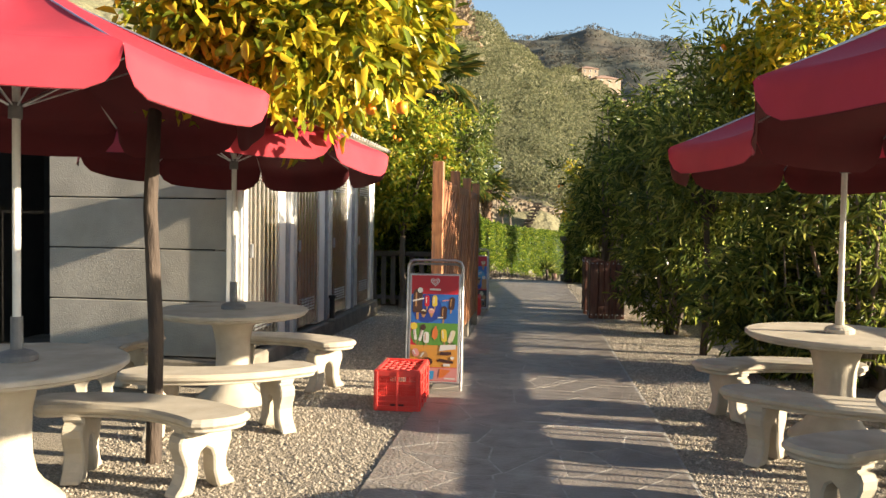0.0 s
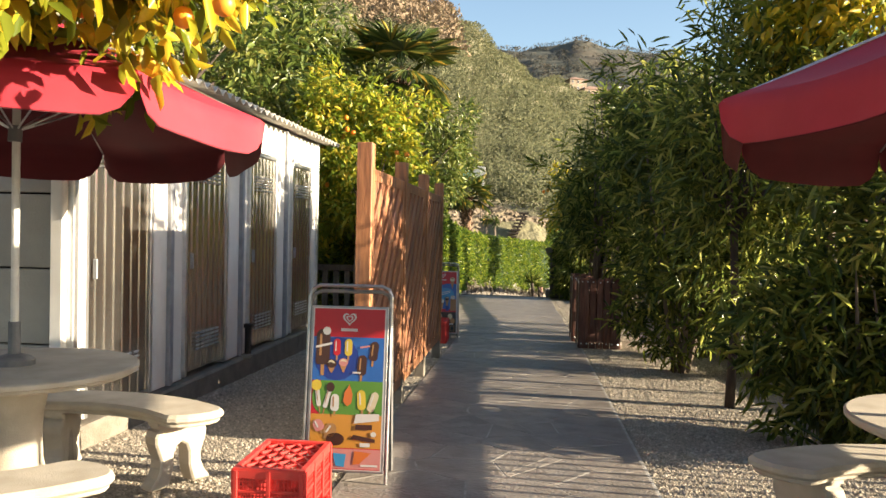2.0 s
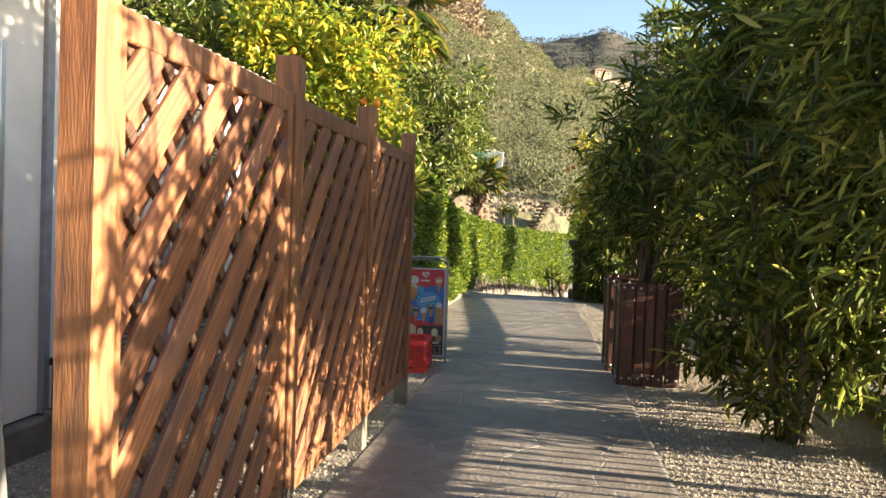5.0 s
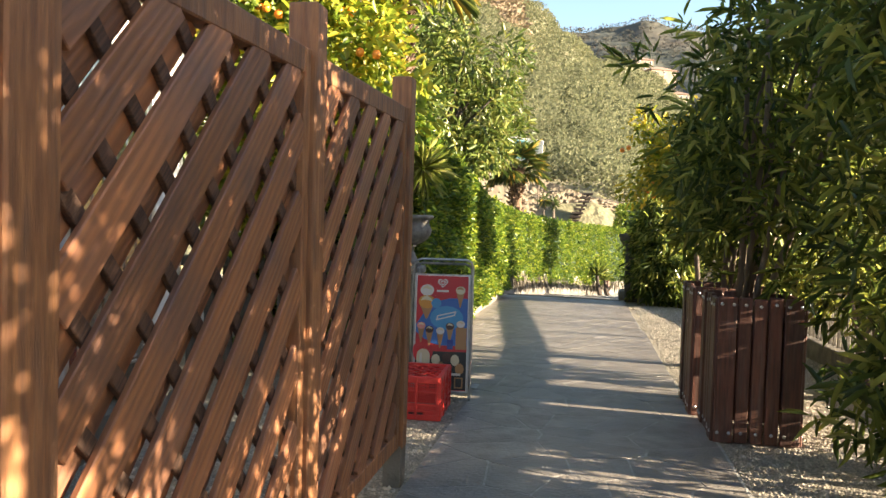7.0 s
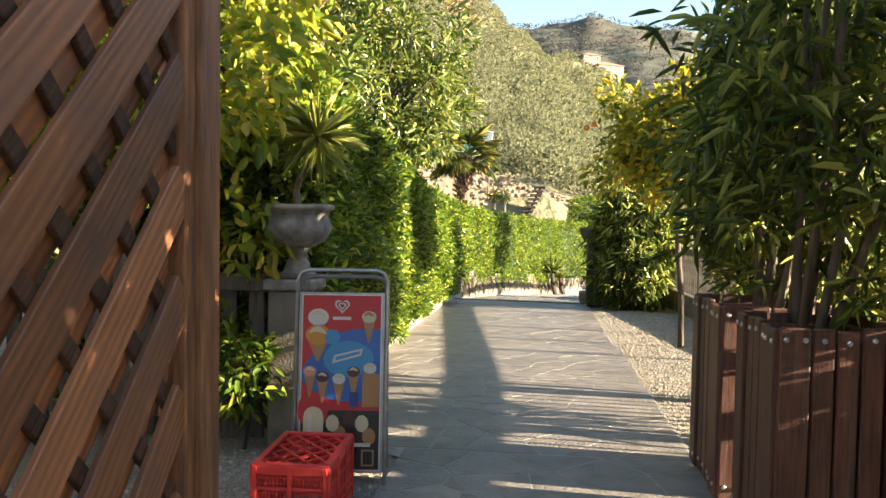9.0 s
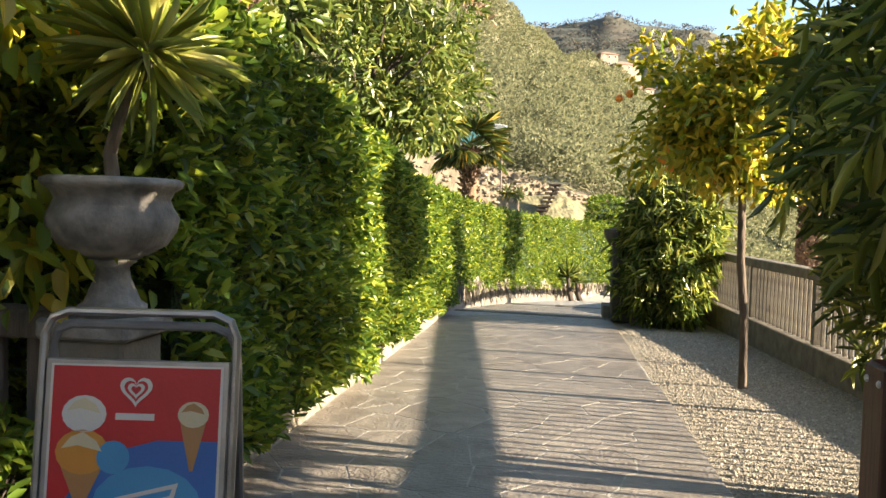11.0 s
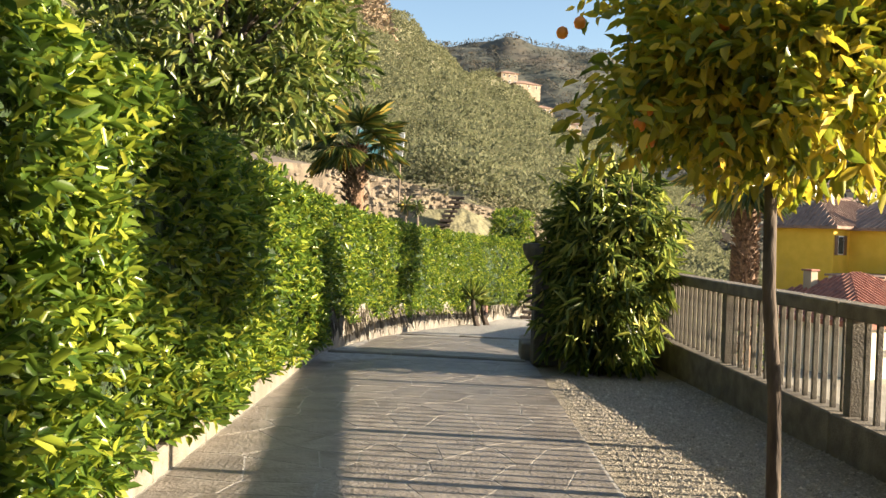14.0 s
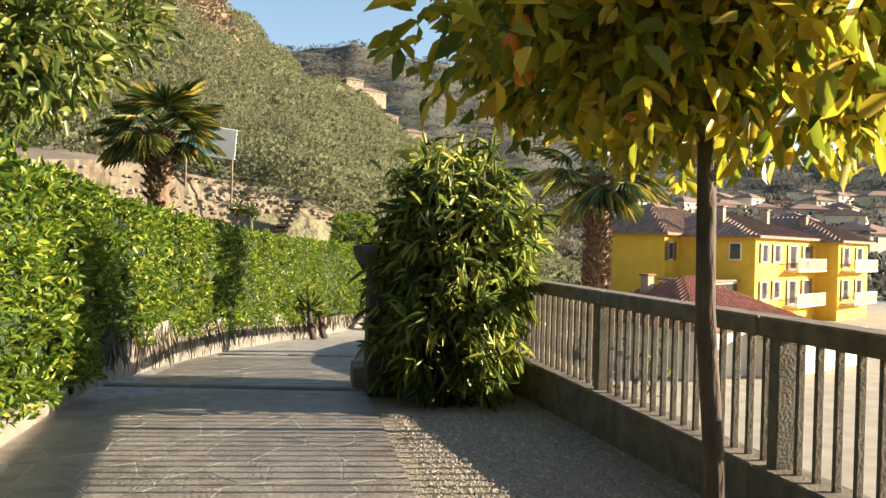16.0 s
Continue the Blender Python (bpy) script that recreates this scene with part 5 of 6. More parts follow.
# ---- hedges ----
def hedge_mass(name, corners, z_lo, z_hi, per_m2, leaf, label, depth=0.12, core_in=0.2):
    """A clipped hedge: a solid core coloured as inner shade, and a coat of leaves. corners: outline (x, y) in order;
    z_lo, z_hi: heights at each corner.
    """
    h = thing(name, label, "hedge")
    n = len(corners)
    cx, cy = sum(c[0] for c in corners) / n, sum(c[1] for c in corners) / n
    ins = []
    for x, y in corners:
        d = math.hypot(x - cx, y - cy)
        ins.append((x + (cx - x) / d * core_in * 1.4, y + (cy - y) / d * core_in * 1.4))
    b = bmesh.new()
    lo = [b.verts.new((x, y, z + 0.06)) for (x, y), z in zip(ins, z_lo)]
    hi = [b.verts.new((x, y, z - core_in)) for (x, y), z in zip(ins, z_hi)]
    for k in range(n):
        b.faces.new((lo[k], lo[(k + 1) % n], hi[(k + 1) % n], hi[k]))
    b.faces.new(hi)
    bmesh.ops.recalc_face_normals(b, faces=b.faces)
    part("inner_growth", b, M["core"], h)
    Ps, Ds = [], []
    for k in range(n):
        (ax, ay), (bx, by) = corners[k], corners[(k + 1) % n]
        L = math.hypot(bx - ax, by - ay)
        mean_h = ((z_hi[k] - z_lo[k]) + (z_hi[(k + 1) % n] - z_lo[(k + 1) % n])) / 2
        m = int(L * mean_h * per_m2)
        u, v = RNG.random(m), RNG.random(m)
        z0, z1 = z_lo[k] + (z_lo[(k + 1) % n] - z_lo[k]) * u, z_hi[k] + (z_hi[(k + 1) % n] - z_hi[k]) * u
        P = np.stack([ax + (bx - ax) * u, ay + (by - ay) * u, z0 + (z1 - z0) * v], -1)
        nrm = np.array([by - ay, -(bx - ax), 0]) / L
        if nrm[0] * ((ax + bx) / 2 - cx) + nrm[1] * ((ay + by) / 2 - cy) < 0:
            nrm = -nrm
        swell = 0.05 * np.sin(P[:, 2] * 5 + P[:, 1] * 3) + 0.06 * np.sin(P[:, 1] * 2.1 + 1.0 + P[:, 0])
        P += nrm * (RNG.random((m, 1)) * depth * 1.6 - depth + swell[:, None])
        Ps.append(P)
        Ds.append(np.broadcast_to(nrm, P.shape) * 0.8 + np.array([0, 0, 0.35]))
    for k in range(1, n - 1):
        tri = [corners[0], corners[k], corners[k + 1]]
        zt = [z_hi[0], z_hi[k], z_hi[k + 1]]
        area = abs((tri[1][0] - tri[0][0]) * (tri[2][1] - tri[0][1]) - (tri[2][0] - tri[0][0]) * (tri[1][1] - tri[0][1])) / 2
        m = int(area * per_m2 * 0.6)
        s, t = RNG.random(m), RNG.random(m)
        flip = s + t > 1
        s[flip], t[flip] = 1 - s[flip], 1 - t[flip]
        P = np.stack([tri[0][i] + (tri[1][i] - tri[0][i]) * s + (tri[2][i] - tri[0][i]) * t for i in (0, 1)] + [zt[0] + (zt[1] - zt[0]) * s + (zt[2] - zt[0]) * t], -1)
        P[:, 2] += RNG.random(m) * 0.14 - 0.08 + 0.06 * np.sin(P[:, 1] * 4 + P[:, 0] * 3)
        Ps.append(P)
        Ds.append(np.tile(np.array([[0, 0, 0.9]]), (m, 1)))
    P, D = np.concatenate(Ps), np.concatenate(Ds)
    tips = RNG.permutation(len(P))[:len(P) // 6]
    P = np.repeat(P[tips], 6, axis=0) + RNG.normal(size=(len(tips) * 6, 3)) * 0.016
    D = np.repeat(D[tips] + RNG.normal(size=(len(tips), 3)) * 0.35, 6, axis=0) + RNG.normal(size=P.shape) * 0.75
    part("leaves", leaf_mesh("leaves", P, D, leaf * (0.65 + 0.7 * RNG.random(len(P))), 0.42, M["hedge"], bend=0.12), None, h)
    return h


hedge_mass("tall_hedge", [(-1.72, 16.0), (-1.84, 21.95), (-3.3, 21.95), (-3.6, 16.0)], [gz(16) + 0.17, gz(21) + 0.17, gz(21), gz(16)], [2.3, 1.72, 1.9, 2.35], 1900, 0.085,
           "tall clipped hedge of glossy green leaves, part in shade")
hedge_mass("hedge", [(-1.84, 22.0), (-1.86, 26.6), (-3.2, 26.6), (-3.3, 22.0)], [gz(21) + 0.15, gz(26) + 0.15, gz(26), gz(21)], [1.68, 1.5, 1.55, 1.75], 1300, 0.08,
           "clipped bright green hedge beside the kerb")
WALL_LINE = [(-1.92, 26.65), (-1.74, 29.9), (-1.3, 33.6), (-0.38, 38.8), (0.5, 42.3), (2.3, 45.6)]


def build_back_wall():
    w = thing("retaining_wall", "low grey stained concrete wall under the far hedge", "wall", kind="structure")
    grey = material("stained_grey_wall", (0.14, 0.125, 0.105), (0.25, 0.225, 0.195), 5, 0.9, 0.5, stain=(0.07, 0.095, 0.085), stain_scale=3.5, stretch=(1, 1, 0.3), fine=40)
    for (ax, ay), (bx, by) in zip(WALL_LINE, WALL_LINE[1:]):
        a = math.atan2(by - ay, bx - ax)
        L = math.hypot(bx - ax, by - ay)
        g = min(gz(ay), gz(by))
        top = (gz(ay) + gz(by)) / 2 + 0.5
        part("wall_segment", box(L + 0.03, 0.25, top - g + 0.1, 0.01, (0, 0.12, (top + g) / 2 - 0.05)), grey, w, m=Matrix.Translation(((ax + bx) / 2, (ay + by) / 2, 0)) @ Matrix.Rotation(a, 4, "Z"))
    # dry grass stems hanging over its face
    n = 650
    k = RNG.integers(0, len(WALL_LINE) - 1, n)
    t = RNG.random((n, 1))
    A, B = np.array(WALL_LINE)[k], np.array(WALL_LINE)[k + 1]
    XY = A + (B - A) * t
    lows = np.array([[gz(y)] for x, y in XY])
    P = np.concatenate([XY + np.array([0.03, -0.05]), lows + 0.62 - 0.2 * RNG.random((n, 1))], 1)
    D = np.tile(np.array([[0.1, -0.2, -1.0]]), (n, 1)) + RNG.normal(size=(n, 3)) * 0.15
    ob = new("hanging_stems", leaf_mesh("hanging_stems", P, D, 0.15 + 0.35 * RNG.random(n), 0.06, M["drystem"]))
    tagged(ob, "dry stems hanging over the low wall", "plants", kind="stuff")


build_back_wall()
for (ax, ay), (bx, by) in zip(WALL_LINE, WALL_LINE[1:]):
    a = math.atan2(by - ay, bx - ax)
    ox, oy = -math.sin(a) * 1.1, math.cos(a) * 1.1
    hedge_mass("hedge", [(ax, ay), (bx, by), (bx + ox, by + oy), (ax + ox, ay + oy)], [gz(ay) + 0.36, gz(by) + 0.36, gz(by) + 0.36, gz(ay) + 0.36], [1.5 - 0.033 * (ay - 26.6), 1.5 - 0.033 * (by - 26.6), 1.5 - 0.033 * (by - 26.6), 1.5 - 0.033 * (ay - 26.6)], 800, 0.085,
               "clipped bright green hedge on the low wall")
hedge_mass("round_bush", [(1.3, 48.3), (2.7, 48.6), (2.7, 49.8), (1.3, 49.6)], [-1.8] * 4, [2.0, 2.0, 2.1, 2.0], 500, 0.12, "dark green clipped bush by the stone wall", depth=0.3)

# ---- trees and shrubs ----
def citrus_tree(name, x, y, fork, centre, radii, n, mat, fruit, label, bark, r0=0.06, seed=1, leaf=0.12, lean=(0, 0), low=-0.75):
    t = thing(name, label, "tree", pose(x, y, gz(y)))
    g = gz(y)
    fz = fork - g
    pts = [(0, 0, 0), (lean[0] * 0.3 + 0.015, 0.01, fz * 0.33), (lean[0] * 0.7 - 0.012, 0.0, fz * 0.66), (lean[0], lean[1], fz)]
    b = tube([(0, 0, -0.05)] + pts, [r0 * 1.25, r0 * 1.1, r0, r0 * 0.95, r0 * 0.9], 12)
    c = Vector(centre) - Vector((x, y, g))
    branches(b, pts[-1], (c.x, c.y, c.z - radii[2] * 0.55), (radii[0] * 0.75, radii[1] * 0.75, radii[2] * 1.1), 9, r0 * 0.4, seed)
    part("trunk", b, bark, t, smooth=True)
    P, D = blob_points(n, c, radii, 130, 0.3, low=low)
    D = D * 0.7 + RNG.normal(size=D.shape) * 0.6 + np.array([0, 0, -0.22])
    part("crown", leaf_mesh("crown", P, D, leaf * (0.6 + 0.7 * RNG.random(n)), 0.44, mat, bend=0.2), None, t)
    P, D = blob_points(fruit, c, np.array(radii) * 0.97, 60, 0.2, low=-0.8, shell=0.8)
    fm = mesh_of("orange_fruit", lathe([(0.012, -0.038), (0.03, -0.028), (0.039, 0.0), (0.03, 0.028), (0.01, 0.039)], 10), M["fruit"], True)
    for p in P:
        part("orange_fruit", fm, None, t, m=Matrix.Translation(p))
    return t


citrus_tree("orange_tree", -2.34, 4.61, 2.35, (-1.78, 5.2, 2.88), (0.92, 0.85, 0.85), 17000, M["citrus_gold"], 26, "orange tree with yellowing leaves and ripe fruit beside the umbrellas", M["barkdark"], 0.045, 2, leaf=0.115, lean=(-0.02, 0.06), low=-0.62)
citrus_tree("orange_tree", -2.65, 15.2, 1.2, (-2.75, 15.6, 2.55), (1.15, 1.2, 1.5), 11000, M["citrus"], 40, "orange tree with green and yellow leaves behind the screen", M["bark"], 0.06, 3)
citrus_tree("orange_tree", 1.62, 20.74, 1.5, (1.82, 21.2, 2.26), (1.06, 1.1, 0.72), 14000, M["citrus_mixed"], 36, "small standard orange tree with golden leaves and fruit", M["barkbrown"], 0.038, 4, leaf=0.115, lean=(-0.08, 0), low=-0.9)
citrus_tree("orange_tree", 3.0, 9.3, 2.2, (3.0, 9.3, 3.5), (1.0, 0.9, 0.85), 4500, M["citrus_gold"], 8, "yellow-leaved orange tree above the oleanders", M["bark"], 0.06, 5)


def leafy_tree(name, x, y, base_z, centre, radii, n, mat, label, leaf, w, clumps=120, clump_r=0.4, r0=0.14, seed=3, droop=-0.1):
    t = thing(name, label, "tree", pose(x, y, base_z))
    c = Vector(centre) - Vector((x, y, base_z))
    fz = max(0.4, c.z - radii[2] * 0.7)
    b = tube([(0, 0, -0.1), (0.04, 0.02, fz * 0.5), (0, 0, fz)], [r0 * 1.2, r0, r0 * 0.9], 10)
    branches(b, (0, 0, fz), (c.x, c.y, c.z - radii[2] * 0.3), (radii[0] * 0.8, radii[1] * 0.8, radii[2] * 0.9), 10, r0 * 0.5, seed)
    part("trunk", b, M["barkdark"], t, smooth=True)
    P, D = blob_points(n, c, radii, clumps, clump_r, shell=0.5)
    D = D * 0.7 + RNG.normal(size=D.shape) * 0.5 + np.array([0, 0, droop])
    part("crown", leaf_mesh("crown", P, D, leaf * (0.6 + 0.7 * RNG.random(n)), w, mat, bend=0.15), None, t)
    return t


leafy_tree("loquat_tree", -3.7, 26.85, gz(26), (-3.5, 26.85, 3.9), (1.75, 1.9, 1.9), 11000, M["magnolia"], "broad dark evergreen tree above the hedge", 0.2, 0.34, r0=0.13)
leafy_tree("evergreen_tree", -5.0, 19.5, gz(19), (-4.6, 19.5, 4.2), (2.0, 2.2, 2.2), 11000, M["magnolia"], "tall evergreen tree with dark leaves", 0.19, 0.36, r0=0.16, seed=8)
leafy_tree("evergreen_tree", -6.2, 15.5, gz(15), (-6.0, 15.5, 4.3), (2.3, 1.8, 2.4), 9000, M["magnolia"], "tall evergreen tree behind the hut", 0.19, 0.36, r0=0.16, seed=9)
leafy_tree("laurel_bush", -2.5, 16.6, gz(16), (-2.7, 16.9, 1.7), (0.8, 0.6, 1.0), 5000, M["hedge"], "glossy green bush behind the low fence", 0.11, 0.42, 80, 0.3, 0.05, 10)


leafy_tree("small_shrub", -1.98, 15.42, gz(15.4), (-1.95, 15.4, 0.35), (0.2, 0.14, 0.3), 500, M["hedge"], "small leafy shrub growing through the low fence", 0.09, 0.42, 30, 0.1, 0.012, 14)


def oleander(x, y, base_z, centre, radii, n, label, seed, leaf=0.17, stems=9, group="", droop=0.0):
    """A shrub of many bare stems with drooping narrow leaves in whorls."""
    t = thing("oleander", label, "shrub", pose(x, y, base_z), group)
    c = Vector(centre) - Vector((x, y, base_z))
    rnd = random.Random(seed)
    for k in range(stems):
        a = 2 * math.pi * k / stems + rnd.uniform(-0.3, 0.3)
        e = c + Vector((math.cos(a) * radii[0] * rnd.uniform(0.2, 0.8), math.sin(a) * radii[1] * rnd.uniform(0.2, 0.8), radii[2] * rnd.uniform(0.2, 0.9)))
        b = bmesh.new()
        s = Vector((math.cos(a) * 0.08, math.sin(a) * 0.08, -0.05))
        tube([s, s.lerp(e, 0.5) + Vector((rnd.uniform(-0.1, 0.1), rnd.uniform(-0.1, 0.1), 0.1)), e], [0.026, 0.018, 0.006], 6, b)
        part("stem", b, M["bark"], t, smooth=True)
    whorls = n // 9
    P, D = blob_points(whorls, c, radii, 110, 0.34, shell=0.45, var=0.11)
    P[:, 2] = np.maximum(P[:, 2], 0.12)
    P = np.repeat(P, 9, axis=0) + RNG.normal(size=(whorls * 9, 3)) * 0.035
    D = np.repeat(D, 9, axis=0) * 0.45 + RNG.normal(size=P.shape) * 0.55 + np.array([0, 0, droop])
    part("foliage", leaf_mesh("foliage", P, D, leaf * (0.55 + 0.7 * RNG.random(len(P))), 0.15, M["oleander"], bend=0.3), None, t)
    return t


# added crowns behind the shrubs, placed to dapple the lattice screen with shade
for k, (ty, tn) in enumerate(((9.95, 2400), (11.9, 1700), (13.6, 3300))):
    leafy_tree("oleander_tree", 2.8, ty, gz(ty), (2.95, ty, 2.35), (0.5, 0.9, 0.5), tn, M["oleander"], "tree-like oleander added along the railing to cast shade", 0.17, 0.16, 80, 0.34, 0.05, 40 + k, -0.15)
OL = "dense oleander shrub with narrow dark leaves"
oleander(2.8, 11.9, gz(12), (2.85, 11.9, 2.0), (0.7, 0.8, 1.5), 5500, OL, 4, group="oleanders")
oleander(2.6, 8.6, gz(9), (2.55, 8.65, 0.75), (0.7, 0.4, 0.8), 4500, OL + " low over the gravel", 11, group="oleanders")
leafy_tree("oleander_tree", 2.0, 10.06, gz(10), (2.3, 10.3, 2.5), (1.0, 0.95, 1.4), 7500, M["oleander"], "tree-like oleander with a bare trunk and drooping leaves", 0.17, 0.15, 90, 0.36, 0.04, 21, -0.15)
oleander(3.1, 8.2, 0, (3.05, 8.4, 1.5), (0.95, 0.75, 1.6), 6500, OL + " behind the tables", 2, group="oleanders")
oleander(1.95, 12.2, gz(12), (2.0, 12.2, 1.75), (0.95, 1.0, 1.85), 10000, OL + " reaching the gravel", 3, group="oleanders")
oleander(1.2, 14.8, 0.66, (1.55, 14.5, 2.3), (0.9, 0.5, 1.45), 5200, "oleander growing out of the wooden planter", 5, group="oleanders")
oleander(1.15, 15.3, 0.66, (1.5, 15.5, 1.75), (0.7, 0.45, 0.8), 3600, "oleander growing out of the rear planter", 15, group="oleanders")
oleander(2.5, 13.7, gz(14), (2.5, 13.6, 1.8), (0.9, 0.9, 1.8), 7000, OL, 6, group="oleanders")
oleander(2.6, 16.0, gz(16), (2.4, 16.25, 1.7), (0.8, 0.5, 1.4), 6000, OL, 7, group="oleanders")
oleander(2.0, 17.5, gz(17), (1.95, 17.5, 2.0), (0.85, 1.1, 1.4), 15000, OL + " shading the tall hedge", 10, group="oleanders")
oleander(1.6, 25.65, gz(25), (1.55, 25.65, 0.85), (0.56, 0.7, 1.15), 11000, "low weeping oleander beside the gate pillar", 8, leaf=0.22, group="oleanders", droop=-0.45)
oleander(1.98, 26.5, gz(26.5), (1.98, 26.5, 0.85), (0.42, 0.7, 1.05), 6000, "weeping oleander against the railing", 9, leaf=0.24, group="oleanders", droop=-0.5)


def fan_palm(x, y, base_z, crown_z, label, fronds, size, trunk_r, seed):
    t = thing("fan_palm", label, "palm", pose(x, y, base_z))
    h = crown_z - base_z
    rnd = random.Random(seed)
    b = tube([(0, 0, -0.1), (0.02, 0, h * 0.5), (0, 0, h)], [trunk_r * 0.9, trunk_r, trunk_r * 1.05], 12)
    n = int(260 * max(1, h / 2))
    for k in range(n):
        a, z = rnd.uniform(0, 2 * math.pi), rnd.uniform(max(0, h - 3.5), h)
        p = Vector((math.cos(a) * trunk_r, math.sin(a) * trunk_r, z))
        d = Vector((math.cos(a) * 0.1, math.sin(a) * 0.1, rnd.uniform(0.02, 0.12)))
        tube([p, p + d], [0.03, 0.008], 4, b)
    part("trunk", b, M["palmbark"], t)
    for f in range(fronds):
        az = 2 * math.pi * f / fronds * 2.4 + rnd.uniform(-0.2, 0.2)
        el = rnd.uniform(-0.6, 1.2)
        d = Vector((math.cos(az) * math.cos(el), math.sin(az) * math.cos(el), math.sin(el)))
        tip = Vector((0, 0, h)) + d * size * 0.5
        side = d.cross(Vector((0, 0, 1))).normalized()
        k = 22
        ang = np.linspace(-1.9, 1.9, k)
        D = np.array([list(d * math.cos(q) + side * math.sin(q)) for q in ang])
        D[:, 2] -= 0.12
        P = np.tile(np.array([list(tip)]), (k, 1))
        fr = part("frond", leaf_mesh("frond", P, D, size * 0.55 * (0.75 + 0.25 * np.cos(ang)), 0.085, M["palm"], bend=0.28, up=0.9), None, t)
        part("stalk", tube([(0, 0, h), tip], [0.012, 0.007], 4), M["palm"], fr)
    return t


fan_palm(-2.15, 31.15, gz(30), 2.75, "short fan palm with a shaggy trunk and one dead yellow frond", 26, 1.05, 0.17, 1)
fan_palm(5.8, 33.0, YARD_Z, 2.5, "fan palm with a dark shaggy trunk below the terrace", 26, 1.5, 0.2, 2)
fan_palm(-2.6, 18.7, gz(18), 4.75, "tall palm with a rough brown trunk above the hedge", 20, 1.3, 0.16, 3)

# ---- gate pillar, bin and cactus at the bend ----
def build_bend():
    g = gz(25.3)
    p = thing("gate_pillar", "weathered stone pillar with a flared cap, the bush's shade in its colour", "pillar", pose(0.9, 26.0, g))
    part("shaft", box(0.3, 0.42, 1.2, 0.012, (0, 0, 0.6)), M["shade_stone"], p)
    part("cap", lathe([(0.2, 1.2), (0.24, 1.26), (0.28, 1.33), (0.3, 1.4), (0.3, 1.45), (0.2, 1.46)], 20), M["shade_stone"], p)
    st = thing("stone_step", "low stone block beside the gate pillar", "step", pose(1.0, 26.55, gz(26.5)))
    part("block", box(0.7, 0.5, 0.22, 0.015, (0, 0, 0.11)), M["kerb"], st)
    part("block", box(0.5, 0.3, 0.2, 0.015, (0.08, 0.06, 0.32)), M["kerb"], st)
    bn = thing("litter_bin", "small brown wooden litter bin on a post", "bin", pose(0.72, 42.0, gz(42.0)))
    part("post", tube([(-0.07, 0, 0), (-0.07, 0, 0.5)], 0.02, 8), M["pole_grey"], bn)
    part("post", tube([(0.07, 0, 0), (0.07, 0, 0.5)], 0.02, 8), M["pole_grey"], bn)
    for k in range(6):
        a = k * math.pi / 3
        part("slat", box(0.11, 0.02, 0.32, 0.004, (0, 0, 0)), M["planter"], bn, m=pose(0.1 * math.sin(a), -0.1 * math.cos(a), 0.5, 0, 0, math.degrees(a)))
    part("liner", lathe([(0.085, 0.36), (0.085, 0.64)], 12), M["dark"], bn)
    for x, y, s in ((0.3, 39.9, 0.7), (0.62, 40.9, 0.55)):
        ag = thing("agave", "dark spiky agave against the low wall", "plant", pose(x, y, gz(y)), "agaves")
        n = 70
        D = unit(RNG.normal(size=(n, 3)))
        D[:, 2] = np.abs(D[:, 2]) * 1.2 + 0.1
        P = np.array([0, 0, s * 1.1]) + D * 0.04
        part("leaves", leaf_mesh("leaves", P, D, s * (0.6 + 0.4 * RNG.random(n)), 0.12, M["oleander"], bend=0.1), None, ag)
        part("stem", tube([(0.15, 0, -0.02), (0.05, 0, s * 0.5), (0, 0, s * 1.15)], [0.1, 0.08, 0.06], 8), M["barkdark"], ag)


build_bend()

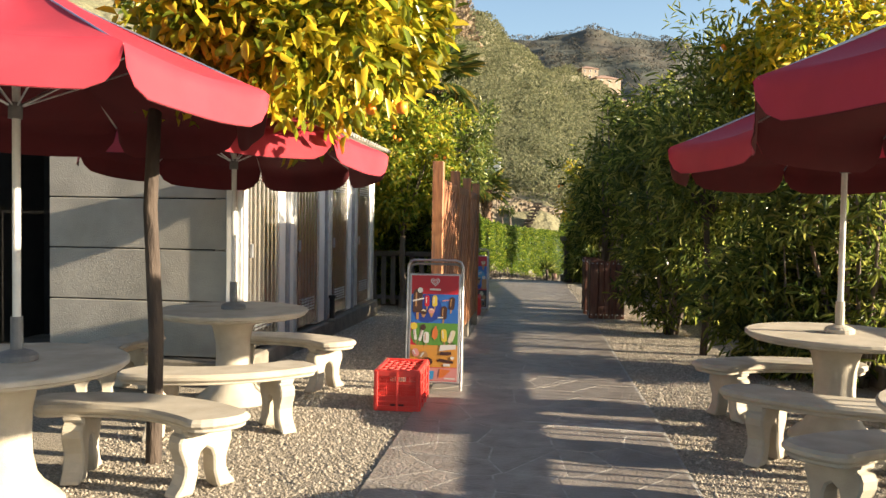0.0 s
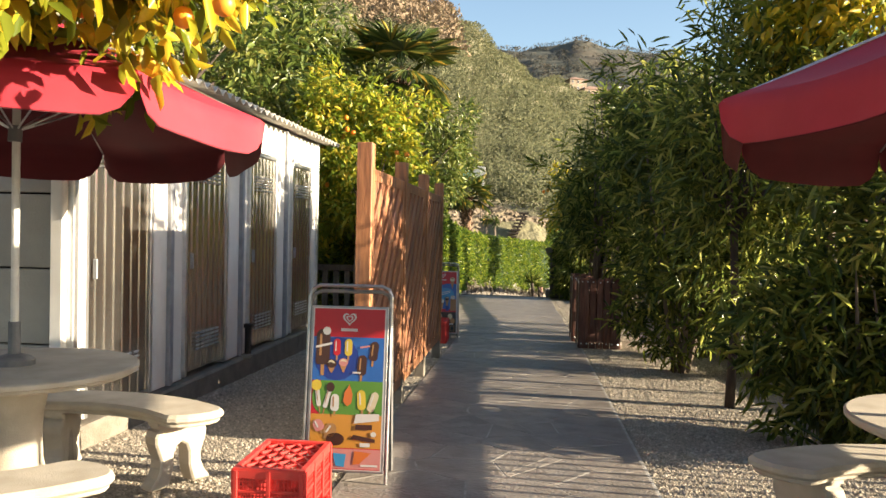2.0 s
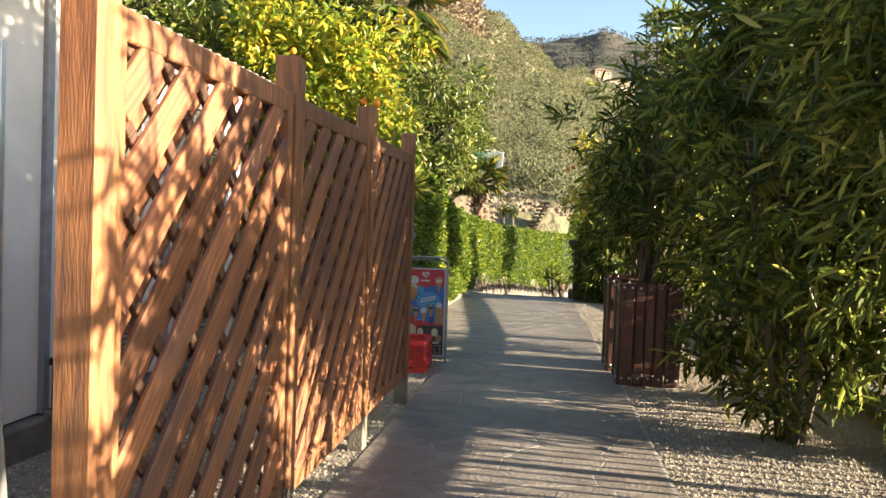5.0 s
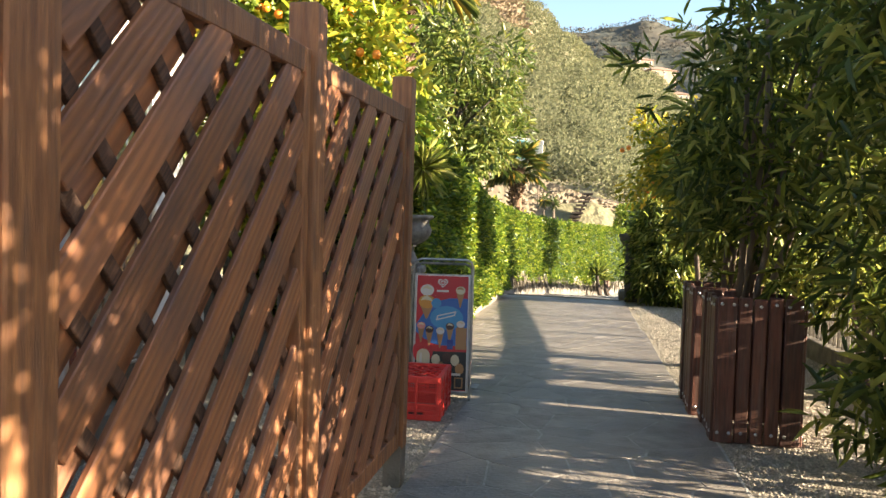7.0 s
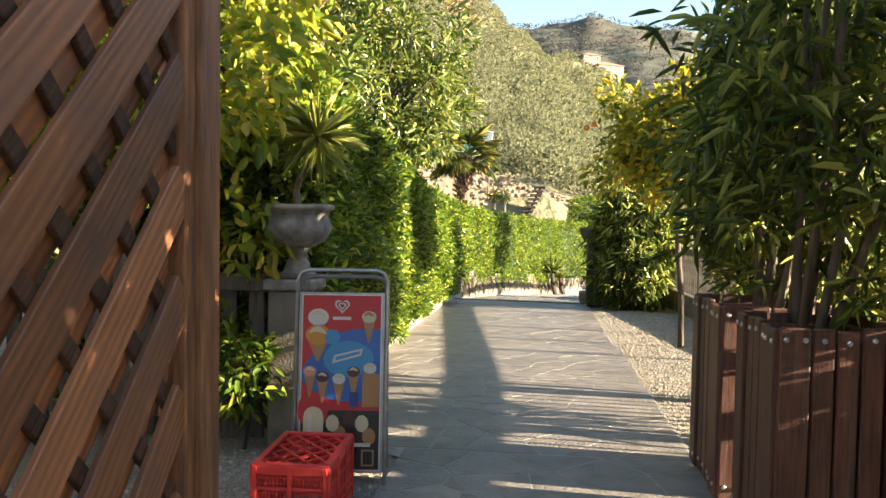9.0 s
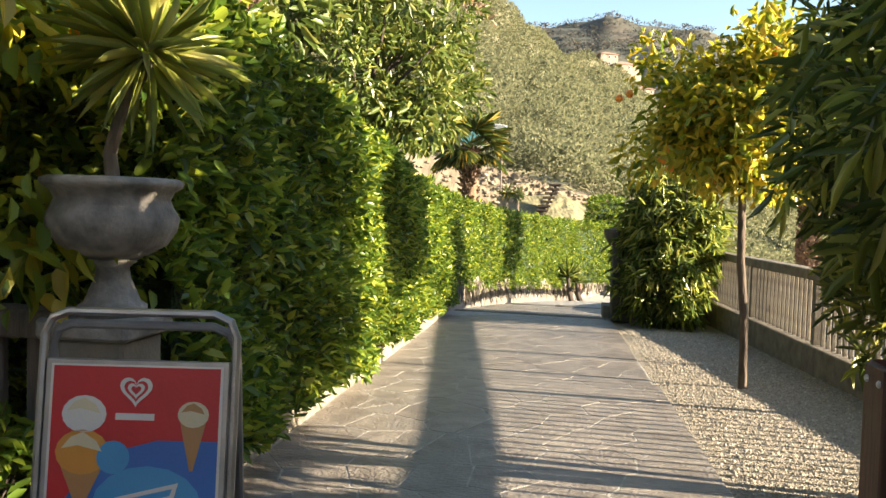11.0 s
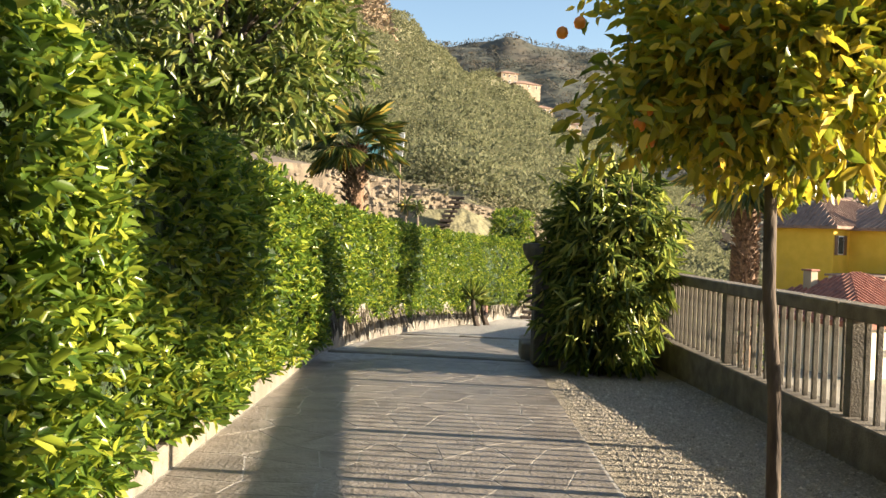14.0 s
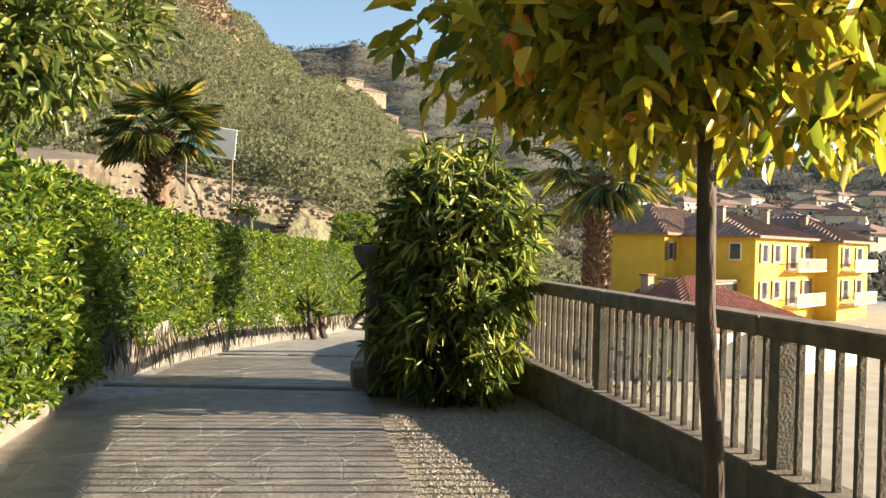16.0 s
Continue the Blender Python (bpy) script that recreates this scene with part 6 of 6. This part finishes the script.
# ---- terrace wall and stair at the valley head ----
def build_terraces():
    rnd = random.Random(12)
    w = thing("terrace_wall", "sunlit rough stone terrace wall", "wall", pose(2.0, 55.6, 0, 0, 0, 33) @ Matrix.Scale(1.25, 4), kind="structure")
    nx, nz, grid = 120, 22, []
    b = bmesh.new()
    for i in range(nx):
        x = -14.0 + i * 17.5 / (nx - 1)
        top = 3.1 - max(0, x + 6.1) * 0.2 + 0.08 * math.sin(x * 1.3)
        col = []
        for k in range(nz):
            z = -1.6 + (top + 1.6) * k / (nz - 1)
            q = noise.noise(Vector((x * 1.6, z * 1.6, 3.0))) * 0.1 + noise.noise(Vector((x * 4.5, z * 5.5, 7.0))) * 0.07
            col.append(b.verts.new((x, z * 0.28 + q, z)))
        col.append(b.verts.new((x, top * 0.28 + 7.0, top + 1.0)))
        grid.append(col)
    for lo, hi in zip(grid, grid[1:]):
        for k in range(nz):
            b.faces.new((lo[k], hi[k], hi[k + 1], lo[k + 1]))
    part("bank", b, M["terrace_earth"], w)
    rocks = bmesh.new()
    for k in range(700):
        x = rnd.uniform(-13, 3)
        z = rnd.uniform(-0.2, 3.0 - max(0, x + 6.1) * 0.2)
        d = rnd.uniform(0.06, 0.18)
        box(d * rnd.uniform(1, 1.7), d, d * rnd.uniform(0.5, 0.9), d * 0.22, (0, 0, 0), rocks, pose(x, z * 0.28 - 0.02, z, rnd.uniform(-20, 20), rnd.uniform(-15, 15), rnd.uniform(-40, 40)))
    tagged(part("stones", rocks, M["drystone"], w), kind="stuff")
    s = thing("stone_stair", "dark stone steps climbing the terrace wall", "stairs", pose(-1.05, 52.6, 1.05))
    for k in range(9):
        part("step", box(0.6, 0.7, 0.12, 0.01, (0.1 * k, 0.06 * k, 0.21 * k)), M["barkdark"], s)
    part("stringer", tube([(0.0, 0.3, -0.3), (0.85, 0.75, 1.7)], 0.07, 6), M["barkdark"], s)
    st = thing("stone_stair", "dark steps through the low wall at the bend", "stairs", pose(2.35, 44.2, gz(44.2)))
    for k in range(6):
        part("step", box(0.55, 0.3, 0.1, 0.01, (0.06 * k, 0.24 * k, 0.05 + 0.17 * k)), M["barkdark"], st)
    part("stringer", tube([(0.0, 0.1, -0.05), (0.33, 1.3, 0.85)], 0.05, 6), M["barkdark"], st)
    for x, z in ((-2.2, 1.3), (-1.75, 1.2)):
        yk = thing("yucca", "slim yucca on the terrace in front of the wall", "plant", pose(x * 1.12, 50.2, -0.6), "yuccas on the terrace")
        part("stem", tube([(0, 0, 0), (0.05, 0, 1.6), (0, 0, z + 1.5)], [0.09, 0.07, 0.06], 7), M["bark"], yk)
        n = 80
        D = unit(RNG.normal(size=(n, 3)))
        P = np.array([0, 0, z + 1.55]) + D * 0.05
        part("leaf_head", leaf_mesh("leaf_head", P, D, 0.45 * (0.6 + 0.5 * RNG.random(n)), 0.1, M["palm"], bend=0.2), None, yk)
    a = thing("awning", "white and turquoise sheet awning on posts on the slope", "awning", pose(-3.85, 52.0, 4.45))
    part("sheet", box(2.15, 0.05, 1.25, 0.01, (0, 0, 0.6), None, pose(0, 0, 0, 18, 6, 0)), M["white"], a)
    part("stripe", box(1.2, 0.05, 1.0, 0.01, (-0.42, -0.035, 0.6), None, pose(0, 0, 0, 18, 6, 0)), plain("turquoise_cloth", (0.25, 0.60, 0.62)), a)
    for x in (-0.9, 0.95):
        part("post", tube([(x, 0.25, -2.4), (x, 0.25, 0.5)], 0.05, 6), M["bark"], a)


build_terraces()

# ---- houses ----
def window(parent, m, w, h, shutters=True):
    fr = part("window", box(w, 0.12, h, 0.02), M["white"], parent, m=m)
    part("pane", box(w - 0.16, 0.06, h - 0.16, 0, (0, -0.045, 0)), M["glass"], fr)
    if shutters:
        for s in (-1, 1):
            part("shutter", box(w * 0.5, 0.06, h + 0.05, 0.01, (s * w * 0.76, -0.06, 0)), M["shutter"], fr)


def gable_roof(x0, x1, y0, y1, z, rise, over, bm=None):
    """A hipped roof with thickness."""
    b = bmesh.new()
    x0, x1, y0, y1 = x0 - over, x1 + over, y0 - over, y1 + over
    w = min(x1 - x0, y1 - y0) / 2
    if x1 - x0 > y1 - y0:
        ridge = ((x0 + w, (y0 + y1) / 2), (x1 - w, (y0 + y1) / 2))
    else:
        ridge = (((x0 + x1) / 2, y0 + w), ((x0 + x1) / 2, y1 - w))
    e = [b.verts.new((x, y, z)) for x, y in ((x0, y0), (x1, y0), (x1, y1), (x0, y1))]
    lo = [b.verts.new((x, y, z - 0.2)) for x, y in ((x0, y0), (x1, y0), (x1, y1), (x0, y1))]
    r = [b.verts.new((x, y, z + rise)) for x, y in ridge]
    if x1 - x0 > y1 - y0:
        b.faces.new((e[0], e[1], r[1], r[0])), b.faces.new((e[1], e[2], r[1])), b.faces.new((e[2], e[3], r[0], r[1])), b.faces.new((e[3], e[0], r[0]))
    else:
        b.faces.new((e[0], e[1], r[0])), b.faces.new((e[1], e[2], r[1], r[0])), b.faces.new((e[2], e[3], r[1])), b.faces.new((e[3], e[0], r[0], r[1]))
    for k in range(4):
        b.faces.new((lo[k], lo[(k + 1) % 4], e[(k + 1) % 4], e[k]))
    b.faces.new(list(reversed(lo)))
    return join(bm, b)


def tile_rows(x0, x1, y0, y1, z, rise, over, pitch=0.28):
    """Ribs of roof tiles on the front slope of a hipped roof (front is -y) and on its -x slope."""
    b = bmesh.new()
    x0, x1, y0, y1 = x0 - over, x1 + over, y0 - over, y1 + over
    w = min(x1 - x0, y1 - y0) / 2
    k = x0 + pitch
    while k < x1 - 0.1:
        d = min(k - x0, x1 - k, w)
        tube([(k, y0 - 0.02, z + 0.02), (k, y0 + d, z + rise * d / w + 0.02)], 0.07, 5, b)
        k += pitch
    k = y0 + pitch
    while k < y1 - 0.1:
        d = min(k - y0, y1 - k, w)
        tube([(x0 - 0.02, k, z + 0.02), (x0 + d, k, z + rise * d / w + 0.02)], 0.07, 5, b)
        tube([(x1 + 0.02, k, z + 0.02), (x1 - d, k, z + rise * d / w + 0.02)], 0.07, 5, b)
        k += pitch
    return b


def build_yellow_house():
    """Local x runs along the sunlit fronts, local y to the back; the shaded ends face -x."""
    az, dist = radians(31.0), 68.0
    ox, oy = 0.12 + dist * math.sin(az), 17.4 + dist * math.cos(az)
    h = thing("yellow_house", "yellow rendered apartment house with brown tiled roofs and balconies", "house", pose(ox, oy, 0, 0, 0, 37))
    G, E = YARD_Z - 1.5, 2.35
    blocks = ((-2.5, 9, 6.5, 12.0, E + 0.1), (0, 14, 0, 12.0, E), (14, 23, -1.9, 10, E - 0.1))
    for x0, x1, y0, y1, e in blocks:
        part("wall", box(x1 - x0, y1 - y0, e - G, 0.03, ((x0 + x1) / 2, (y0 + y1) / 2, (e + G) / 2)), M["yellow"], h)
        r = part("roof", gable_roof(x0, x1, y0, y1, e, 2.3, 0.6), M["tilebrown"], h)
        part("tiles", tile_rows(x0, x1, y0, y1, e, 2.3, 0.6, 0.45), M["tilebrown"], r)
    for x, y, z in ((2.5, 4.0, E + 1.6), (9.5, 3.0, E + 1.6), (16.5, 2.0, E + 1.4)):
        c = part("chimney", box(0.6, 0.6, 1.5, 0.03, (x, y, z)), M["oldhouse"], h)
        part("cap", box(0.8, 0.8, 0.12, 0.02, (x, y, z + 0.85)), M["tilebrown"], c)
    for z in (E - 1.4, E - 4.4):
        for x in (1.8, 4.4):
            window(h, pose(x, -0.03, z), 1.0, 1.5)
        for x in (8.0, 11.5):
            window(h, pose(x, -0.03, z - 0.3), 1.3, 2.1)
        for x in (16.0, 20.0):
            window(h, pose(x, -1.93, z - 0.2), 1.2, 1.9)
        for x0, x1, yf in ((6.2, 13.2, 0.0), (15.0, 22.0, -1.9)):
            bal = part("balcony", box(x1 - x0, 1.2, 0.16, 0.02, ((x0 + x1) / 2, yf - 0.6, z - 1.45)), M["cream"], h)
            part("parapet", box(x1 - x0, 0.06, 0.12, 0.01, ((x0 + x1) / 2, yf - 1.16, z - 0.45)), M["cream"], bal)
            n = 26
            bars = None
            for k in range(n):
                bars = box(0.09, 0.04, 0.9, 0, (x0 + 0.05 + k * (x1 - x0 - 0.1) / (n - 1), yf - 1.16, z - 0.95), bars)
            part("balcony_grille", bars, M["cream"], bal)
    window(h, pose(-0.03, 1.6, E - 1.3, 0, 0, -90), 1.0, 1.4, False)
    window(h, pose(-1.5, 6.47, E - 1.4), 0.9, 1.5)
    # glazed porch at the foot of the shaded end
    po = part("porch", box(5.0, 4.0, 1.4, 0.03, (-3.0, 3.2, E - 4.4)), M["cream"], h)
    for k in range(5):
        part("pane", box(0.85, 0.05, 1.0, 0, (-5.0 + k * 1.0, 1.18, E - 4.35)), M["glass"], po)
    part("porch_roof", box(5.4, 4.4, 0.15, 0.02, (-3.0, 3.2, E - 3.6)), M["tilebrown"], h)


build_yellow_house()


def build_red_roof_house():
    az, dist = radians(26.6), 45.0
    h = thing("low_house", "low house with a red tiled hipped roof below the terrace", "house", pose(0.12 + dist * math.sin(az), 17.4 + dist * math.cos(az), 0, 0, 0, 25))
    part("wall", box(8.6, 7.8, 4.0, 0.03, (0, 0, -4.45)), M["cream"], h)
    r = part("roof", gable_roof(-4.3, 4.3, -3.9, 3.9, -2.45, 2.1, 0.4), M["tile"], h)
    part("tiles", tile_rows(-4.3, 4.3, -3.9, 3.9, -2.45, 2.1, 0.4), M["tile"], r)
    c = part("chimney", box(0.5, 0.5, 1.2, 0.02, (-2.0, 1.0, -0.9)), M["oldhouse"], h)
    part("cap", box(0.65, 0.65, 0.1, 0.02, (-2.0, 1.0, -0.28)), M["tile"], c)
    a = thing("annexe", "flat-roofed pale annexe below the terrace", "building", pose(0.12 + 46 * math.sin(radians(35)), 17.4 + 46 * math.cos(radians(35)), 0, 0, 0, 30))
    part("wall", box(9, 6, 3.0, 0.03, (0, 3, -4.6)), M["cream"], a)
    part("roof", box(9.6, 6.6, 0.25, 0.03, (0, 3, -3.0)), M["fibre"], a)


build_red_roof_house()


def small_house(x, y, z, w, d, hgt, turn, mat, roof, label, group, wins=3):
    h = thing("house", label, "house", pose(x, y, z, 0, 0, turn), group)
    part("wall", box(w, d, hgt + 3, 0.03, (0, 0, hgt / 2 - 1.5)), mat, h)
    part("roof", gable_roof(-w / 2, w / 2, -d / 2, d / 2, hgt, min(w, d) * 0.22, 0.5), roof, h)
    for k in range(wins):
        for zz in ((hgt - 1.3,) if hgt < 4.5 else (hgt - 1.3, hgt - 4.1)):
            window(h, pose(-w / 2 + (k + 0.5) * w / wins, -d / 2 - 0.02, zz), 0.9, 1.3, False)


def on_hill(az, r):
    z = float(hill_z(np.array([r]), np.array([az]))[0])
    return r * math.sin(radians(az)), 8 + r * math.cos(radians(az)), z


FARM = "old stone farmhouse with a brown tiled roof on the hill"
for az, r, w, d, hh, turn, dz in ((3.0, 386, 8.5, 8, 5.4, 22, 1.5), (4.2, 384, 13, 10, 4.4, 26, 0.6), (5.5, 382, 8, 8, 4.6, 20, 0.2), (7.2, 380, 12, 9, 3.2, 15, 0.0)):
    hx, hy, hz = on_hill(az, r)
    small_house(hx, hy, hz + dz, w, d, hh, turn, M["oldhouse"], M["tilebrown"], FARM, "farm on the hill", 3)
trnd = random.Random(5)
for k in range(60):
    az, r = trnd.uniform(20, 48), trnd.uniform(190, 400)
    z = float(ridge_z(np.array([max(r, 421.0)]), np.array([az]))[0]) if r > 420 else -6 + (r - 150) * 0.11 + trnd.uniform(-1, 1)
    small_house(r * math.sin(radians(az)), 8 + r * math.cos(radians(az)), z, trnd.uniform(8, 14), trnd.uniform(7, 10), trnd.choice((4, 6.5, 6.5)), trnd.uniform(-10, 50), M["cream"], M["tilebrown"],
                "small pale village house with a brown roof", "village houses", 3)
vs = np.array([[r * math.sin(radians(a)), 8 + r * math.cos(radians(a)), -6 + (r - 150) * 0.11] for a, r in ((trnd.uniform(15, 50), trnd.uniform(120, 420)) for k in range(420))])
clump_cloud("village_trees", vs, 2.2 + 2.0 * RNG.random(len(vs)), 50, 0.5, M["farwood"], "dark trees among the village houses", 1.3)
polar_sheet("village_slope", np.linspace(140, 460, 20), np.linspace(12, 110, 60), lambda R, A: -6.3 + (R - 150) * 0.11, M["hill"], "valley slope under the village")

# ---- gravel pebbles and paving flags, last ----
def pebbles(n, x0, x1, y0, y1, seed):
    g = np.random.default_rng(seed)
    c = np.stack([x0 + (x1 - x0) * g.random(n), y0 + (y1 - y0) * g.random(n)], -1)
    z = -0.02 * np.maximum(0, c[:, 1] - 6) - 0.01
    s = 0.006 + 0.011 * g.random((n, 1, 1)) ** 2.2
    octa = np.array([[1, 0, -0.2], [0, 1, -0.2], [-1, 0, -0.2], [0, -1, -0.2], [0, 0, 0.75]], float)
    V = octa[None] * s * (0.7 + 0.6 * g.random((n, 5, 1)))
    a = g.random(n) * 6.28
    ca, sa2 = np.cos(a)[:, None], np.sin(a)[:, None]
    V = np.stack([V[..., 0] * ca - V[..., 1] * sa2, V[..., 0] * sa2 + V[..., 1] * ca, V[..., 2]], -1)
    V += np.concatenate([c, z[:, None]], 1)[:, None, :]
    tri = np.array([[0, 1, 4], [1, 2, 4], [2, 3, 4], [3, 0, 4]])
    Q = (np.arange(n)[:, None, None] * 5 + tri[None]).reshape(-1, 3)
    return tagged(new("gravel", array_mesh("gravel", V.reshape(-1, 3), Q, M["pebble"])), "loose pale gravel pebbles", "gravel", kind="stuff")


pebbles(34000, -2.9, -0.99, 2.5, 15.4, 1)
pebbles(28000, 0.94, 2.6, 3.0, 15.0, 2)
pebbles(22000, 0.9, 3.0, 15.0, 25.0, 3)


def lay_flags():
    spare = bmesh.new()
    count = 0
    for x0, x1, y0, y1, seed in ((-0.97, 0.9, 1.8, 15.6, 1), (-1.87, 0.84, 15.62, 20.6, 2), (-1.87, 0.78, 20.6, 26.55, 3), (-1.6, 0.8, 26.75, 31.7, 4)):
        for (sx, sy), poly in crazy_paving(x0, x1, y0, y1, 0.36, seed):
            rise = 0.001 + 0.0007 * math.sin(sx * 37 + sy * 23)
            tilt_pts = [(x - sx, y - sy) for x, y in poly]
            b = bmesh.new()
            bot = [b.verts.new((x, y, -0.02 + gz(y + sy) - gz(sy))) for x, y in tilt_pts]
            top = [b.verts.new((x * 0.99, y * 0.99, rise + gz(y + sy) - gz(sy))) for x, y in tilt_pts]
            n = len(bot)
            for k in range(n):
                b.faces.new((bot[k], bot[(k + 1) % n], top[(k + 1) % n], top[k]))
            b.faces.new(top)
            bmesh.ops.recalc_face_normals(b, faces=b.faces)
            if count < 300:
                part("flagstone", b, M["stone"], path, m=pose(sx, sy, gz(sy)))
            else:
                bmesh.ops.translate(b, vec=(sx, sy, gz(sy)), verts=b.verts)
                join(spare, b)
            count += 1
    ob = part("flagstones", spare, M["stone_far"], path)
    tagged(ob, kind="stuff")


M["stone_far"] = material("grey_flagstone_far", (0.158, 0.138, 0.121), (0.28, 0.247, 0.215), 5, 0.5, 0.5, stain=(0.11, 0.108, 0.108), stain_scale=2.5, fine=38, per="island", spread=0.07)
lay_flags()
